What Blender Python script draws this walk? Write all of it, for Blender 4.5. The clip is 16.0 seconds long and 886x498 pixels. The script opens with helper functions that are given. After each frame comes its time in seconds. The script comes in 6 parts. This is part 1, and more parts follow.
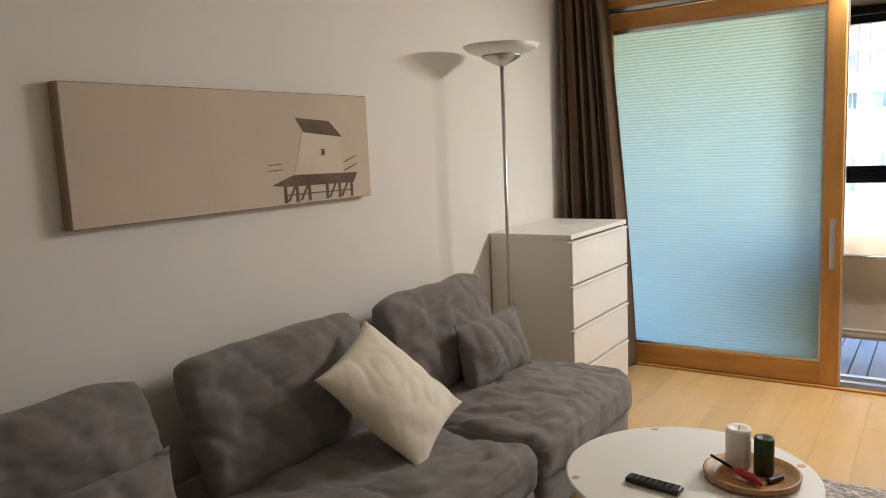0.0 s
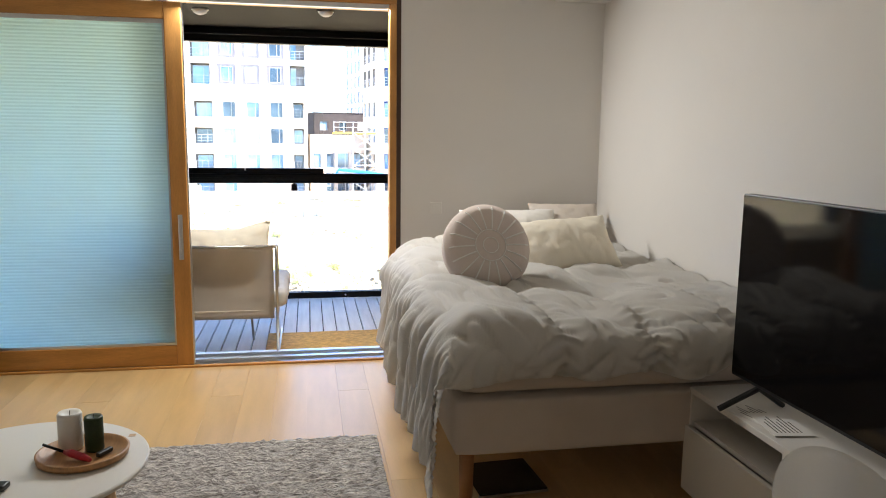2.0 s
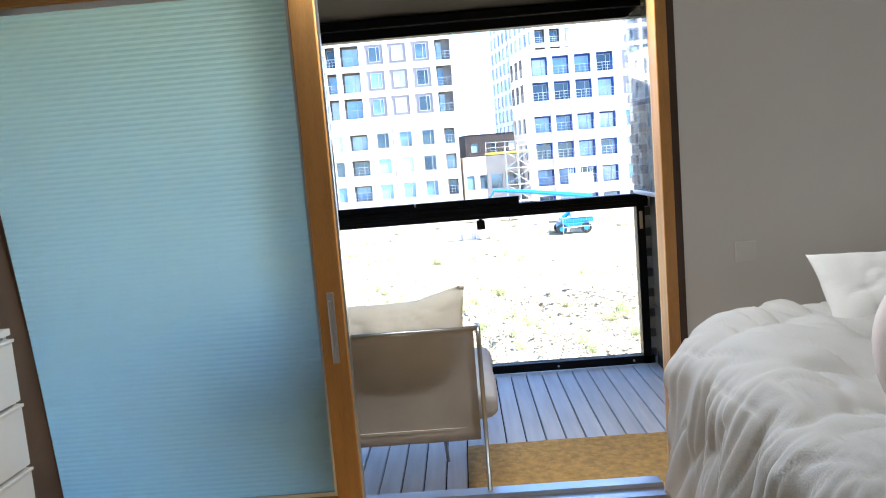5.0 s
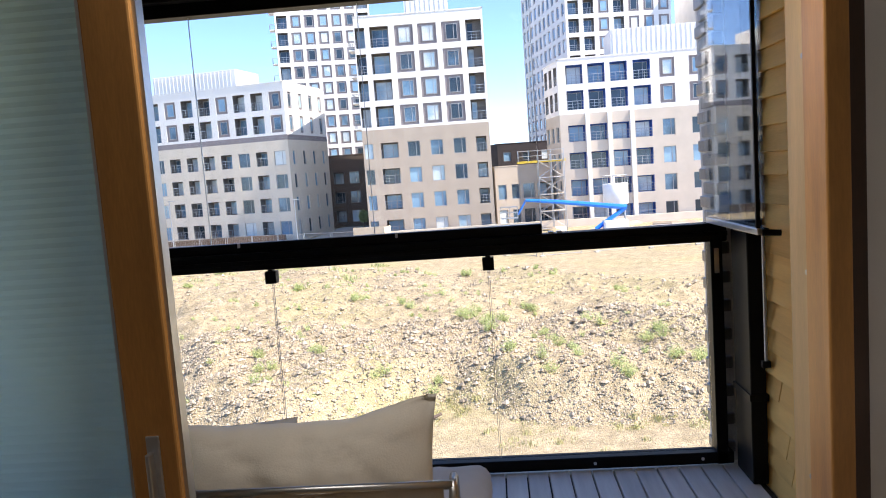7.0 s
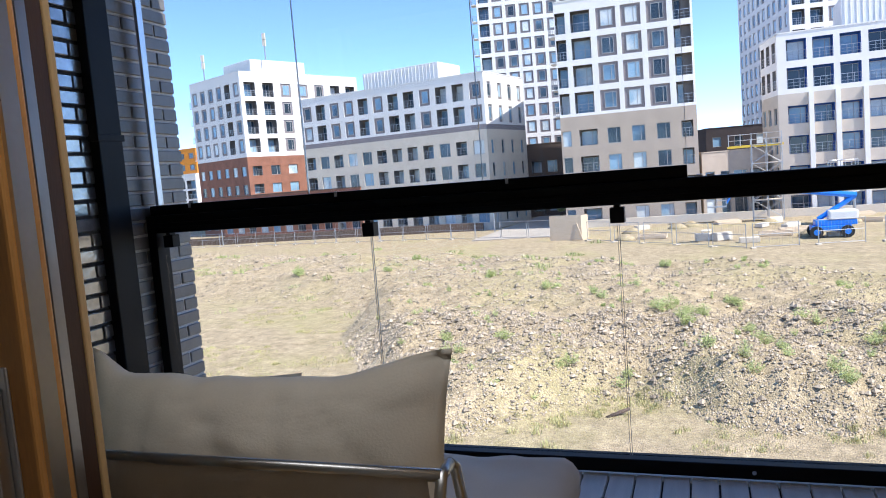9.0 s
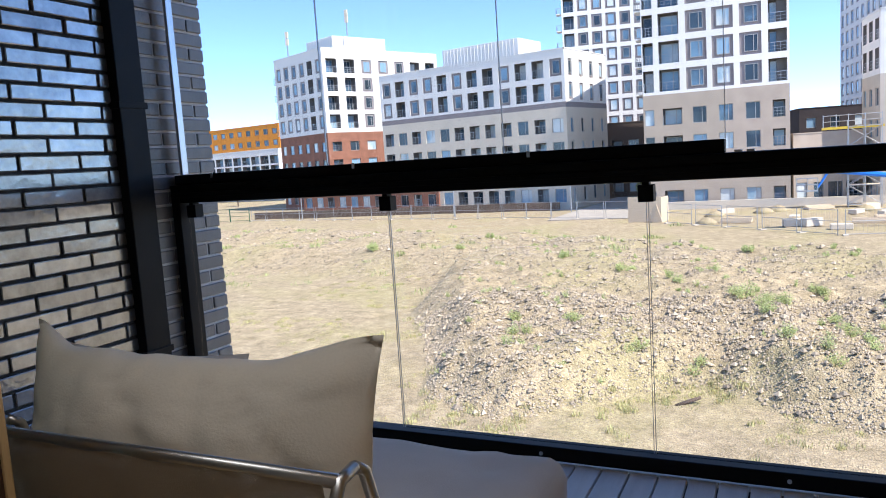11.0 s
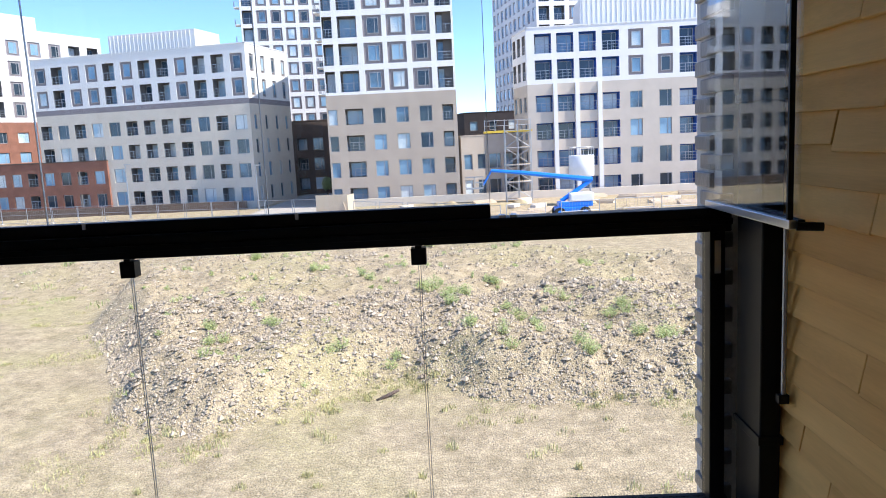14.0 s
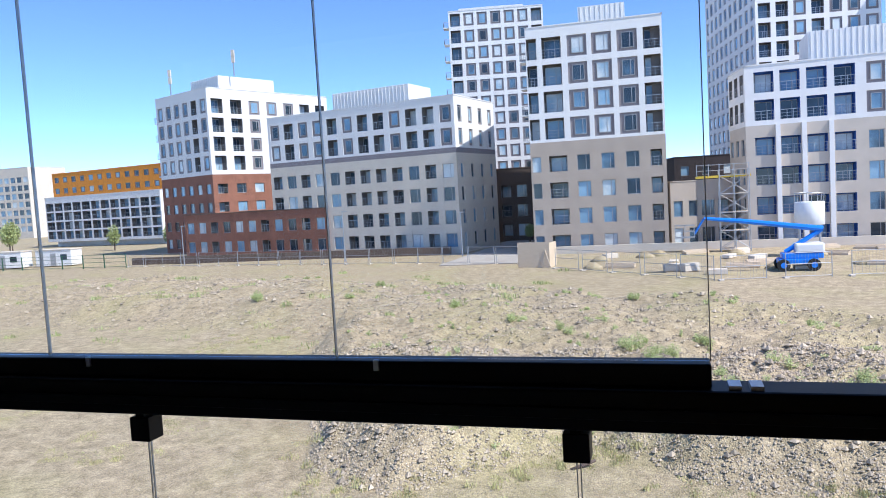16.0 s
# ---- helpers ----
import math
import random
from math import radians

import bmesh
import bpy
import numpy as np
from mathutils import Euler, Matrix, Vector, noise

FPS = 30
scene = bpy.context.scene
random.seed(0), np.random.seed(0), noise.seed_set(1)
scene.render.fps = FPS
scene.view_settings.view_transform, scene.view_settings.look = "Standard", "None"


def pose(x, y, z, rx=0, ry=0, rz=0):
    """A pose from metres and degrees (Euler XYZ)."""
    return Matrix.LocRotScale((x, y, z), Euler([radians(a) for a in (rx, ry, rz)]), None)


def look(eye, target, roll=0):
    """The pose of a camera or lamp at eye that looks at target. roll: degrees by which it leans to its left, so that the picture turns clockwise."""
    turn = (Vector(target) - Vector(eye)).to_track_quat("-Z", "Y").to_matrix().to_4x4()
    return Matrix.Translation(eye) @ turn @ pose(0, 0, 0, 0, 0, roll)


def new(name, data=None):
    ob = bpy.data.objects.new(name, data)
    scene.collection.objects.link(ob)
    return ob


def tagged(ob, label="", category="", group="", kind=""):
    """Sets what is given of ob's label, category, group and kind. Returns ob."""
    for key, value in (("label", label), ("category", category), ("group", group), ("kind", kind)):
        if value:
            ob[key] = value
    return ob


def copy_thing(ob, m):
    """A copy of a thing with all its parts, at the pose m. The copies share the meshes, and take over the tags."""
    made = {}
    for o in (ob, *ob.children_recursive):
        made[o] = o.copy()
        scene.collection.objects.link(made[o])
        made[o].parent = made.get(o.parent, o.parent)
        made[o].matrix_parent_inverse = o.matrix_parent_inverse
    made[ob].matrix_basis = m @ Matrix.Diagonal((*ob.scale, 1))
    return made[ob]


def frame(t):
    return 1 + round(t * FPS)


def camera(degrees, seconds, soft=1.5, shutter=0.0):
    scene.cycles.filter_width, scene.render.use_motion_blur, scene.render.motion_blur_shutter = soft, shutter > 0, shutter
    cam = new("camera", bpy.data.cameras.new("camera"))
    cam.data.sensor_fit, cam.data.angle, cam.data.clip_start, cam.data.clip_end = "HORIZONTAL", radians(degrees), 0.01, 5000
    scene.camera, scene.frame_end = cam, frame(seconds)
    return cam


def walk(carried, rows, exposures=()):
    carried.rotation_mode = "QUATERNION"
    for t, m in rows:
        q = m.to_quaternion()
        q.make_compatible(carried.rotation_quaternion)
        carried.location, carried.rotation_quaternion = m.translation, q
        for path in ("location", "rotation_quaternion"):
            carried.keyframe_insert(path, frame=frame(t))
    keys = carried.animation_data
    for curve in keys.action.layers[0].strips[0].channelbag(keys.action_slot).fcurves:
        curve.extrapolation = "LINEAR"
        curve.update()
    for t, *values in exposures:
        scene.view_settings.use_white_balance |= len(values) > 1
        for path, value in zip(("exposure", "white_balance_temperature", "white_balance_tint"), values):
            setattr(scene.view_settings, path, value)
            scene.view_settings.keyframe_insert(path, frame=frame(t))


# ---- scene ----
import functools

cam = camera(61.7, 16.0, 1.0)
PATH = [
    (0, (0.588, -4.662, 1.472), (-0.527, -3.023, 1.205), -2.6),
    (0.5, (0.625, -4.864, 1.473), (-0.083, -3.018, 1.173), -2.3),
    (1, (0.742, -4.907, 1.488), (0.435, -2.957, 1.168), -1.5),
    (1.5, (0.828, -4.866, 1.474), (0.892, -2.892, 1.155), -0.2),
    (2, (0.865, -4.834, 1.473), (1.22, -2.888, 1.179), 0.7),
    (2.5, (0.709, -4.719, 1.481), (1.218, -2.8, 1.243), 0.3),
    (3, (0.519, -4.512, 1.469), (0.901, -2.56, 1.264), -1.7),
    (3.5, (0.486, -4.132, 1.48), (0.713, -2.155, 1.278), -2.6),
    (4, (0.466, -3.716, 1.452), (0.552, -1.729, 1.238), -3.4),
    (4.5, (0.532, -3.298, 1.452), (0.518, -1.312, 1.218), -4.6),
    (7, (0.782, -1.403, 1.463), (0.639, 0.581, 1.26), -4.1),
    (7.5, (0.804, -1.203, 1.389), (0.622, 0.779, 1.199), -4.4),
    (8, (0.927, -1.044, 1.297), (0.631, 0.926, 1.118), -4.0),
    (8.5, (1.025, -0.917, 1.217), (0.547, 1.017, 1.035), -4.1),
    (9, (1.058, -0.803, 1.208), (0.393, 1.074, 1.019), -4.6),
    (11.5, (1.236, -0.543, 1.164), (0.378, 1.248, 0.93), -3.7),
    (12, (1.026, -0.636, 1.183), (0.467, 1.268, 0.937), -3.8),
    (12.5, (0.865, -0.75, 1.227), (0.543, 1.206, 0.963), -4.1),
    (13, (0.83, -0.78, 1.248), (0.654, 1.192, 0.966), -3.6),
    (13.5, (0.841, -0.704, 1.32), (0.751, 1.273, 1.031), -3.4),
    (14, (0.903, -0.501, 1.427), (0.848, 1.477, 1.136), -2.9),
    (14.5, (0.889, -0.247, 1.435), (0.831, 1.734, 1.165), -2.5),
    (15, (0.849, 0.086, 1.477), (0.695, 2.066, 1.24), -2.2),
    (15.5, (0.891, 0.383, 1.5), (0.542, 2.344, 1.315), -2.6),
    (16, (0.938, 0.668, 1.544), (0.353, 2.575, 1.404), -3.3),
]
EXPOSURES = [(0, 3.7, 7300, 12), (0.5, 3.5, 6900, 9), (2.0, 3.45, 6900, 9), (3.0, 3.45, 6800, 10), (3.5, 3.05, 6000, 6), (4.5, 3.05, 6000, 6), (7.0, 1.6, 6900, 15), (9.0, 1.2, 6300, 13), (12.5, 1.25, 6500, 14), (14.5, 1.2, 6150, 13), (16.0, 0.85, 5950, 13)]
walk(cam, [(t, look(eye, target, roll)) for t, eye, target, roll in PATH], EXPOSURES)

# ---- world, sun, light ----
world = bpy.data.worlds.new("sky")
scene.world = world
world.use_nodes = True
wn = world.node_tree
sky = wn.nodes.new("ShaderNodeTexSky")
sky.sky_type = "NISHITA"
sky.sun_disc = False
SUN_AZ, SUN_EL = radians(106), radians(50)      # azimuth clockwise from +y
sky.sun_elevation, sky.sun_rotation = SUN_EL, SUN_AZ
sky.air_density, sky.dust_density, sky.ozone_density = 0.7, 0.0, 6.0
sky.altitude = 2500
wn.links.new(sky.outputs[0], wn.nodes["Background"].inputs[0])
wn.nodes["Background"].inputs[1].default_value = 0.17
sun_data = bpy.data.lights.new("sun", "SUN")
sun_data.energy, sun_data.angle, sun_data.color = 3.7, radians(0.5), (1.0, 0.95, 0.87)
sun = new("sun", sun_data)
sun_way = Vector((math.sin(SUN_AZ) * math.cos(SUN_EL), math.cos(SUN_AZ) * math.cos(SUN_EL), math.sin(SUN_EL)))
sun.matrix_world = look(sun_way * 60, (0, 0, 0))

# added strip lamp under the door head, brightens the room in place of skylight
door_light = bpy.data.lights.new("door_sky_light", "AREA")
door_light.shape, door_light.size, door_light.size_y, door_light.energy, door_light.color = "RECTANGLE", 1.24, 0.05, 5.0, (0.95, 0.97, 1.0)
new("door_sky_light", door_light).matrix_world = look((0.765, -0.022, 2.262), (0.80, -1.0, 0.95))

# ---- materials ----
MATS = {}


def mat(name, col, rough=0.6, metal=0.0, var=0.12, scale=8.0, bump=0.15, fine=90.0, stretch=(1, 1, 1), tint=None, rnd=0.0,
        spec=0.5, sheen=0.0, deep=0.01):
    """A surface with broad stains, fine grain, relief and, with rnd, a tone of its own for each piece."""
    m = bpy.data.materials.new(name)
    m.use_nodes = True
    nt = m.node_tree
    b = nt.nodes["Principled BSDF"]
    tc = nt.nodes.new("ShaderNodeTexCoord")
    mp = nt.nodes.new("ShaderNodeMapping")
    mp.inputs["Scale"].default_value = stretch
    nt.links.new(tc.outputs["Object"], mp.inputs[0])
    vec = mp.outputs[0]
    if rnd:
        oi = nt.nodes.new("ShaderNodeObjectInfo")
        ad = nt.nodes.new("ShaderNodeVectorMath")
        sc = nt.nodes.new("ShaderNodeMath")
        sc.operation, sc.inputs[1].default_value = "MULTIPLY", 37.0
        nt.links.new(oi.outputs["Random"], sc.inputs[0])
        nt.links.new(vec, ad.inputs[0])
        nt.links.new(sc.outputs[0], ad.inputs[1])
        vec = ad.outputs[0]
    n1 = nt.nodes.new("ShaderNodeTexNoise")
    n1.inputs["Scale"].default_value, n1.inputs["Detail"].default_value = scale, 6
    n2 = nt.nodes.new("ShaderNodeTexNoise")
    n2.inputs["Scale"].default_value, n2.inputs["Detail"].default_value = fine, 4
    for n in (n1, n2):
        nt.links.new(vec, n.inputs["Vector"])
    add = nt.nodes.new("ShaderNodeMath")
    add.operation = "MULTIPLY_ADD"
    add.inputs[1].default_value = 0.45
    nt.links.new(n2.outputs[0], add.inputs[0])
    nt.links.new(n1.outputs[0], add.inputs[2])
    val = add.outputs[0]
    if rnd:
        ra = nt.nodes.new("ShaderNodeMath")
        ra.operation = "MULTIPLY_ADD"
        ra.inputs[1].default_value = rnd
        nt.links.new(oi.outputs["Random"], ra.inputs[0])
        nt.links.new(val, ra.inputs[2])
        val = ra.outputs[0]
    ramp = nt.nodes.new("ShaderNodeValToRGB")
    hi = tint or tuple(min(1.0, c * (1 + var)) for c in col)
    full = 1.0 + rnd
    ramp.color_ramp.elements[0].position = 0.5 / full
    ramp.color_ramp.elements[1].position = (0.95 + rnd) / full
    div = nt.nodes.new("ShaderNodeMath")
    div.operation, div.inputs[1].default_value = "MULTIPLY", 1.0 / full
    nt.links.new(val, div.inputs[0])
    val = div.outputs[0]
    ramp.color_ramp.elements[0].color = (*[c * (1 - var) for c in col], 1)
    ramp.color_ramp.elements[1].color = (*hi, 1)
    nt.links.new(val, ramp.inputs[0])
    nt.links.new(ramp.outputs[0], b.inputs["Base Color"])
    b.inputs["Roughness"].default_value, b.inputs["Metallic"].default_value = rough, metal
    b.inputs["Specular IOR Level"].default_value = spec
    b.inputs["Sheen Weight"].default_value = sheen
    if bump:
        bp = nt.nodes.new("ShaderNodeBump")
        bp.inputs["Strength"].default_value, bp.inputs["Distance"].default_value = bump, deep
        nt.links.new(add.outputs[0], bp.inputs["Height"])
        nt.links.new(bp.outputs[0], b.inputs["Normal"])
    MATS[name] = m
    return m


def clear_glass(name, col=(0.9, 0.97, 0.95), gloss=1.0):
    m = bpy.data.materials.new(name)
    m.use_nodes = True
    nt = m.node_tree
    out = nt.nodes["Material Output"]
    tr, gl, mx, fr, mu = [nt.nodes.new("ShaderNode" + k) for k in ("BsdfTransparent", "BsdfGlossy", "MixShader", "LayerWeight", "Math")]
    tr.inputs[0].default_value = (*col, 1)
    gl.inputs["Roughness"].default_value = 0.02
    fr.inputs[0].default_value = 0.5
    pw = nt.nodes.new("ShaderNodeMath")
    pw.operation, pw.inputs[1].default_value = "POWER", 5.0
    mu.operation, mu.inputs[1].default_value, mu.inputs[2].default_value = "MULTIPLY_ADD", 0.9 * gloss, 0.03 * gloss
    nt.links.new(fr.outputs["Facing"], pw.inputs[0])
    nt.links.new(pw.outputs[0], mu.inputs[0])
    nt.links.new(mu.outputs[0], mx.inputs[0])
    nt.links.new(tr.outputs[0], mx.inputs[1])
    nt.links.new(gl.outputs[0], mx.inputs[2])
    nt.links.new(mx.outputs[0], out.inputs[0])
    MATS[name] = m
    return m


def blind_cloth(name, col, let=0.75):
    """A thin translucent cloth."""
    m = bpy.data.materials.new(name)
    m.use_nodes = True
    nt = m.node_tree
    out = nt.nodes["Material Output"]
    tl, df, mx = [nt.nodes.new("ShaderNode" + k) for k in ("BsdfTranslucent", "BsdfDiffuse", "MixShader")]
    tl.inputs[0].default_value = (*col, 1)
    df.inputs[0].default_value = (*col, 1)
    mx.inputs[0].default_value = let
    nt.links.new(df.outputs[0], mx.inputs[1])
    nt.links.new(tl.outputs[0], mx.inputs[2])
    nt.links.new(mx.outputs[0], out.inputs[0])
    MATS[name] = m
    return m


mat("wall_paint", (0.80, 0.77, 0.73), 0.85, var=0.02, scale=1.5, bump=0.06, fine=220)
mat("ceiling_paint", (0.82, 0.80, 0.77), 0.9, var=0.02, scale=1.5, bump=0.05, fine=200)
mat("oak_floor", (0.60, 0.385, 0.17), 0.33, var=0.14, scale=2.2, bump=0.04, fine=45, stretch=(7, 0.7, 1), rnd=0.3)
mat("door_wood", (0.52, 0.25, 0.07), 0.42, var=0.2, scale=3, bump=0.06, fine=40, stretch=(6, 6, 0.8))
mat("door_wood_across", (0.52, 0.25, 0.07), 0.42, var=0.2, scale=3, bump=0.06, fine=40, stretch=(0.8, 6, 6))
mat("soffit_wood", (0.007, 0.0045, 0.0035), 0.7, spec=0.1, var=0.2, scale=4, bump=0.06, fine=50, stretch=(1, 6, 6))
mat("dark_wood", (0.07, 0.035, 0.02), 0.45, var=0.2, scale=4, bump=0.06, fine=50, stretch=(6, 6, 1))
mat("aluminium", (0.62, 0.63, 0.64), 0.32, 1.0, var=0.06, scale=6, bump=0.03)
mat("steel", (0.5, 0.49, 0.46), 0.35, 1.0, var=0.06, scale=6, bump=0.02)
mat("black_metal", (0.008, 0.008, 0.009), 0.42, 0.0, spec=0.15, var=0.2, scale=7, bump=0.03)
mat("black_plastic", (0.012, 0.012, 0.013), 0.4, var=0.2, scale=20, bump=0.05)
mat("screen", (0.004, 0.004, 0.005), 0.07, spec=0.3, var=0.1, scale=4, bump=0.0)
mat("white_lacquer", (0.80, 0.77, 0.72), 0.38, var=0.02, scale=2, bump=0.02)
mat("sofa_cloth", (0.19, 0.168, 0.157), 0.92, var=0.16, scale=14, bump=0.5, fine=330, stretch=(1, 1, 2.5), sheen=0.2)
mat("curtain_cloth", (0.24, 0.155, 0.10), 0.85, var=0.15, scale=4, bump=0.2, fine=300, sheen=0.2)
mat("white_linen", (0.83, 0.80, 0.75), 0.9, var=0.03, scale=5, bump=0.18, fine=160, sheen=0.1)
mat("cream_linen", (0.80, 0.73, 0.60), 0.9, var=0.05, scale=6, bump=0.18, fine=200, sheen=0.1)
mat("beige_linen", (0.66, 0.59, 0.52), 0.92, var=0.06, scale=6, bump=0.2, fine=240)
mat("pink_stripe", (0.70, 0.60, 0.54), 0.92, var=0.04, scale=6, bump=0.3, fine=240)
mat("bed_base_cloth", (0.66, 0.58, 0.51), 0.9, var=0.05, scale=6, bump=0.2, fine=300)
mat("chair_canvas", (0.64, 0.57, 0.48), 0.92, var=0.06, scale=6, bump=0.2, fine=320)
mat("grey_cushion", (0.60, 0.58, 0.56), 0.92, var=0.05, scale=6, bump=0.2, fine=280)
mat("rug_wool", (0.46, 0.41, 0.38), 0.95, var=0.45, scale=45, bump=1.0, fine=160, tint=(0.80, 0.75, 0.70), deep=0.02, stretch=(0.5, 1.6, 1))
mat("coir", (0.62, 0.36, 0.10), 0.95, var=0.25, scale=30, bump=0.8, fine=250)
mat("pale_wood", (0.60, 0.40, 0.23), 0.5, var=0.15, scale=4, bump=0.06, fine=50, stretch=(6, 6, 1))
mat("tray_wood", (0.46, 0.24, 0.10), 0.45, var=0.22, scale=6, bump=0.06, fine=60, stretch=(8, 1, 1))
mat("leg_wood", (0.38, 0.17, 0.06), 0.45, var=0.2, scale=5, bump=0.06, stretch=(6, 6, 1))
mat("wax_white", (0.85, 0.83, 0.78), 0.5, var=0.03, scale=10, bump=0.05)
mat("wax_green", (0.018, 0.040, 0.008), 0.5, var=0.3, scale=16, bump=0.15)
mat("chilli_red", (0.42, 0.012, 0.03), 0.3, var=0.2, scale=16, bump=0.1)
mat("paper", (0.84, 0.82, 0.78), 0.8, var=0.02, scale=4, bump=0.03)
mat("ink", (0.12, 0.11, 0.1), 0.8, var=0.1, bump=0)
mat("canvas_sepia", (0.60, 0.50, 0.40), 0.85, var=0.09, scale=1.8, bump=0.12, fine=260)
mat("canvas_edge", (0.30, 0.22, 0.16), 0.85, var=0.15, scale=4, bump=0.12, fine=260)
mat("print_dark", (0.15, 0.105, 0.08), 0.85, var=0.25, scale=14, bump=0.05)
mat("print_pale", (0.68, 0.58, 0.47), 0.85, var=0.05, scale=9, bump=0.05)
mat("deck_wood", (0.74, 0.72, 0.68), 0.75, var=0.16, scale=3, bump=0.2, fine=60, stretch=(9, 0.8, 1), rnd=0.25)
mat("shingle_wood", (0.84, 0.43, 0.11), 0.6, var=0.2, scale=3, bump=0.2, fine=40, stretch=(6, 1, 6), rnd=0.45, tint=(0.98, 0.58, 0.18), spec=0.15)
mat("board_wood", (0.66, 0.44, 0.20), 0.55, var=0.15, scale=3, bump=0.1, fine=50, stretch=(6, 6, 0.7))
mat("mortar", (0.05, 0.046, 0.043), 0.9, var=0.2, scale=12, bump=0.5)
mat("black_brick", (0.42, 0.415, 0.41), 0.16, 0.65, var=0.4, scale=14, bump=0.22, fine=50, rnd=0.5, spec=0.9)
mat("mortar_pale", (0.60, 0.58, 0.55), 0.9, var=0.15, scale=12, bump=0.5)
mat("pier_brick", (0.19, 0.18, 0.17), 0.3, var=0.25, scale=14, bump=0.35, fine=60, rnd=0.5)
soil = mat("soil", (0.36, 0.29, 0.175), 0.95, var=0.22, scale=2.0, bump=1.0, fine=24, tint=(0.52, 0.42, 0.275), deep=0.04)
snt = soil.node_tree
s_tc, s_big, s_ramp, s_mix = [snt.nodes.new("ShaderNode" + k) for k in ("TexCoord", "TexNoise", "ValToRGB", "MixRGB")]
s_big.inputs["Scale"].default_value, s_big.inputs["Detail"].default_value = 0.16, 5
s_ramp.color_ramp.elements[0].position, s_ramp.color_ramp.elements[1].position = 0.48, 0.68
s_ramp.color_ramp.elements[1].color = (0.35, 0.35, 0.35, 1)
s_mix.inputs[2].default_value = (0.40, 0.37, 0.15, 1)
s_out = snt.nodes["Principled BSDF"].inputs["Base Color"]
s_from = s_out.links[0].from_socket
snt.links.new(s_tc.outputs["Object"], s_big.inputs["Vector"])
snt.links.new(s_big.outputs[0], s_ramp.inputs[0])
snt.links.new(s_ramp.outputs[0], s_mix.inputs[0])
snt.links.new(s_from, s_mix.inputs[1])
s_vor, s_mul, s_sep = [snt.nodes.new("ShaderNode" + k) for k in ("TexVoronoi", "MixRGB", "SeparateColor")]
s_vor.inputs["Scale"].default_value, s_vor.inputs["Randomness"].default_value = 17.0, 1.0
s_mul.blend_type, s_mul.inputs[0].default_value = "MULTIPLY", 0.6
s_tone = snt.nodes.new("ShaderNodeValToRGB")
s_tone.color_ramp.elements[0].color, s_tone.color_ramp.elements[1].color = (0.50, 0.48, 0.46, 1), (1.35, 1.32, 1.27, 1)
snt.links.new(s_tc.outputs["Object"], s_vor.inputs["Vector"])
snt.links.new(s_vor.outputs["Color"], s_sep.inputs[0])
snt.links.new(s_sep.outputs[0], s_tone.inputs[0])
snt.links.new(s_mix.outputs[0], s_mul.inputs[1])
snt.links.new(s_tone.outputs[0], s_mul.inputs[2])
snt.links.new(s_mul.outputs[0], s_out)
s_bump = snt.nodes.new("ShaderNodeBump")
s_bump.invert = True
s_bump.inputs["Strength"].default_value, s_bump.inputs["Distance"].default_value = 0.9, 0.035
s_nrm = snt.nodes["Principled BSDF"].inputs["Normal"]
snt.links.new(s_nrm.links[0].from_socket, s_bump.inputs["Normal"])
snt.links.new(s_vor.outputs["Distance"], s_bump.inputs["Height"])
snt.links.new(s_bump.outputs[0], s_nrm)
rubble = mat("rubble", (0.41, 0.35, 0.275), 0.95, var=0.2, scale=2.5, bump=0.6, fine=14, tint=(0.48, 0.41, 0.32))
rnt = rubble.node_tree
r_geo, r_ramp, r_mul = [rnt.nodes.new("ShaderNode" + k) for k in ("NewGeometry", "ValToRGB", "MixRGB")]
r_ramp.color_ramp.elements[0].color, r_ramp.color_ramp.elements[1].color = (0.62, 0.60, 0.58, 1), (1.35, 1.30, 1.22, 1)
r_mul.blend_type, r_mul.inputs[0].default_value = "MULTIPLY", 1.0
r_in = rnt.nodes["Principled BSDF"].inputs["Base Color"]
rnt.links.new(r_geo.outputs["Random Per Island"], r_ramp.inputs[0])
rnt.links.new(r_in.links[0].from_socket, r_mul.inputs[1])
rnt.links.new(r_ramp.outputs[0], r_mul.inputs[2])
rnt.links.new(r_mul.outputs[0], r_in)
mat("weed_green", (0.33, 0.40, 0.13), 0.8, var=0.3, scale=1.2, bump=0.0, tint=(0.50, 0.54, 0.24))
mat("dry_grass", (0.46, 0.43, 0.20), 0.9, var=0.3, scale=1.2, bump=0.0)
mat("facade_white", (0.76, 0.74, 0.71), 0.85, var=0.04, scale=0.6, bump=0.1, fine=20)
mat("facade_beige", (0.42, 0.35, 0.285), 0.88, var=0.08, scale=0.7, bump=0.2, fine=25)
mat("loggia_blue", (0.035, 0.12, 0.40), 0.7, var=0.3, scale=0.9, bump=0.1)
mat("facade_grey", (0.64, 0.565, 0.465), 0.88, var=0.06, scale=0.7, bump=0.2, fine=25)
mat("facade_cream", (0.55, 0.48, 0.40), 0.88, var=0.06, scale=0.7, bump=0.2, fine=25)
mat("facade_red", (0.26, 0.115, 0.075), 0.9, var=0.18, scale=0.9, bump=0.2, fine=25)
mat("facade_orange", (0.75, 0.27, 0.03), 0.8, var=0.08, scale=0.7, bump=0.1)
mat("facade_brown", (0.12, 0.085, 0.065), 0.9, var=0.2, scale=0.9, bump=0.2, fine=25)
mat("facade_dark", (0.035, 0.028, 0.03), 0.85, var=0.2, scale=0.9, bump=0.1)
mat("facade_panel", (0.25, 0.22, 0.225), 0.8, var=0.1, scale=0.9, bump=0.1)
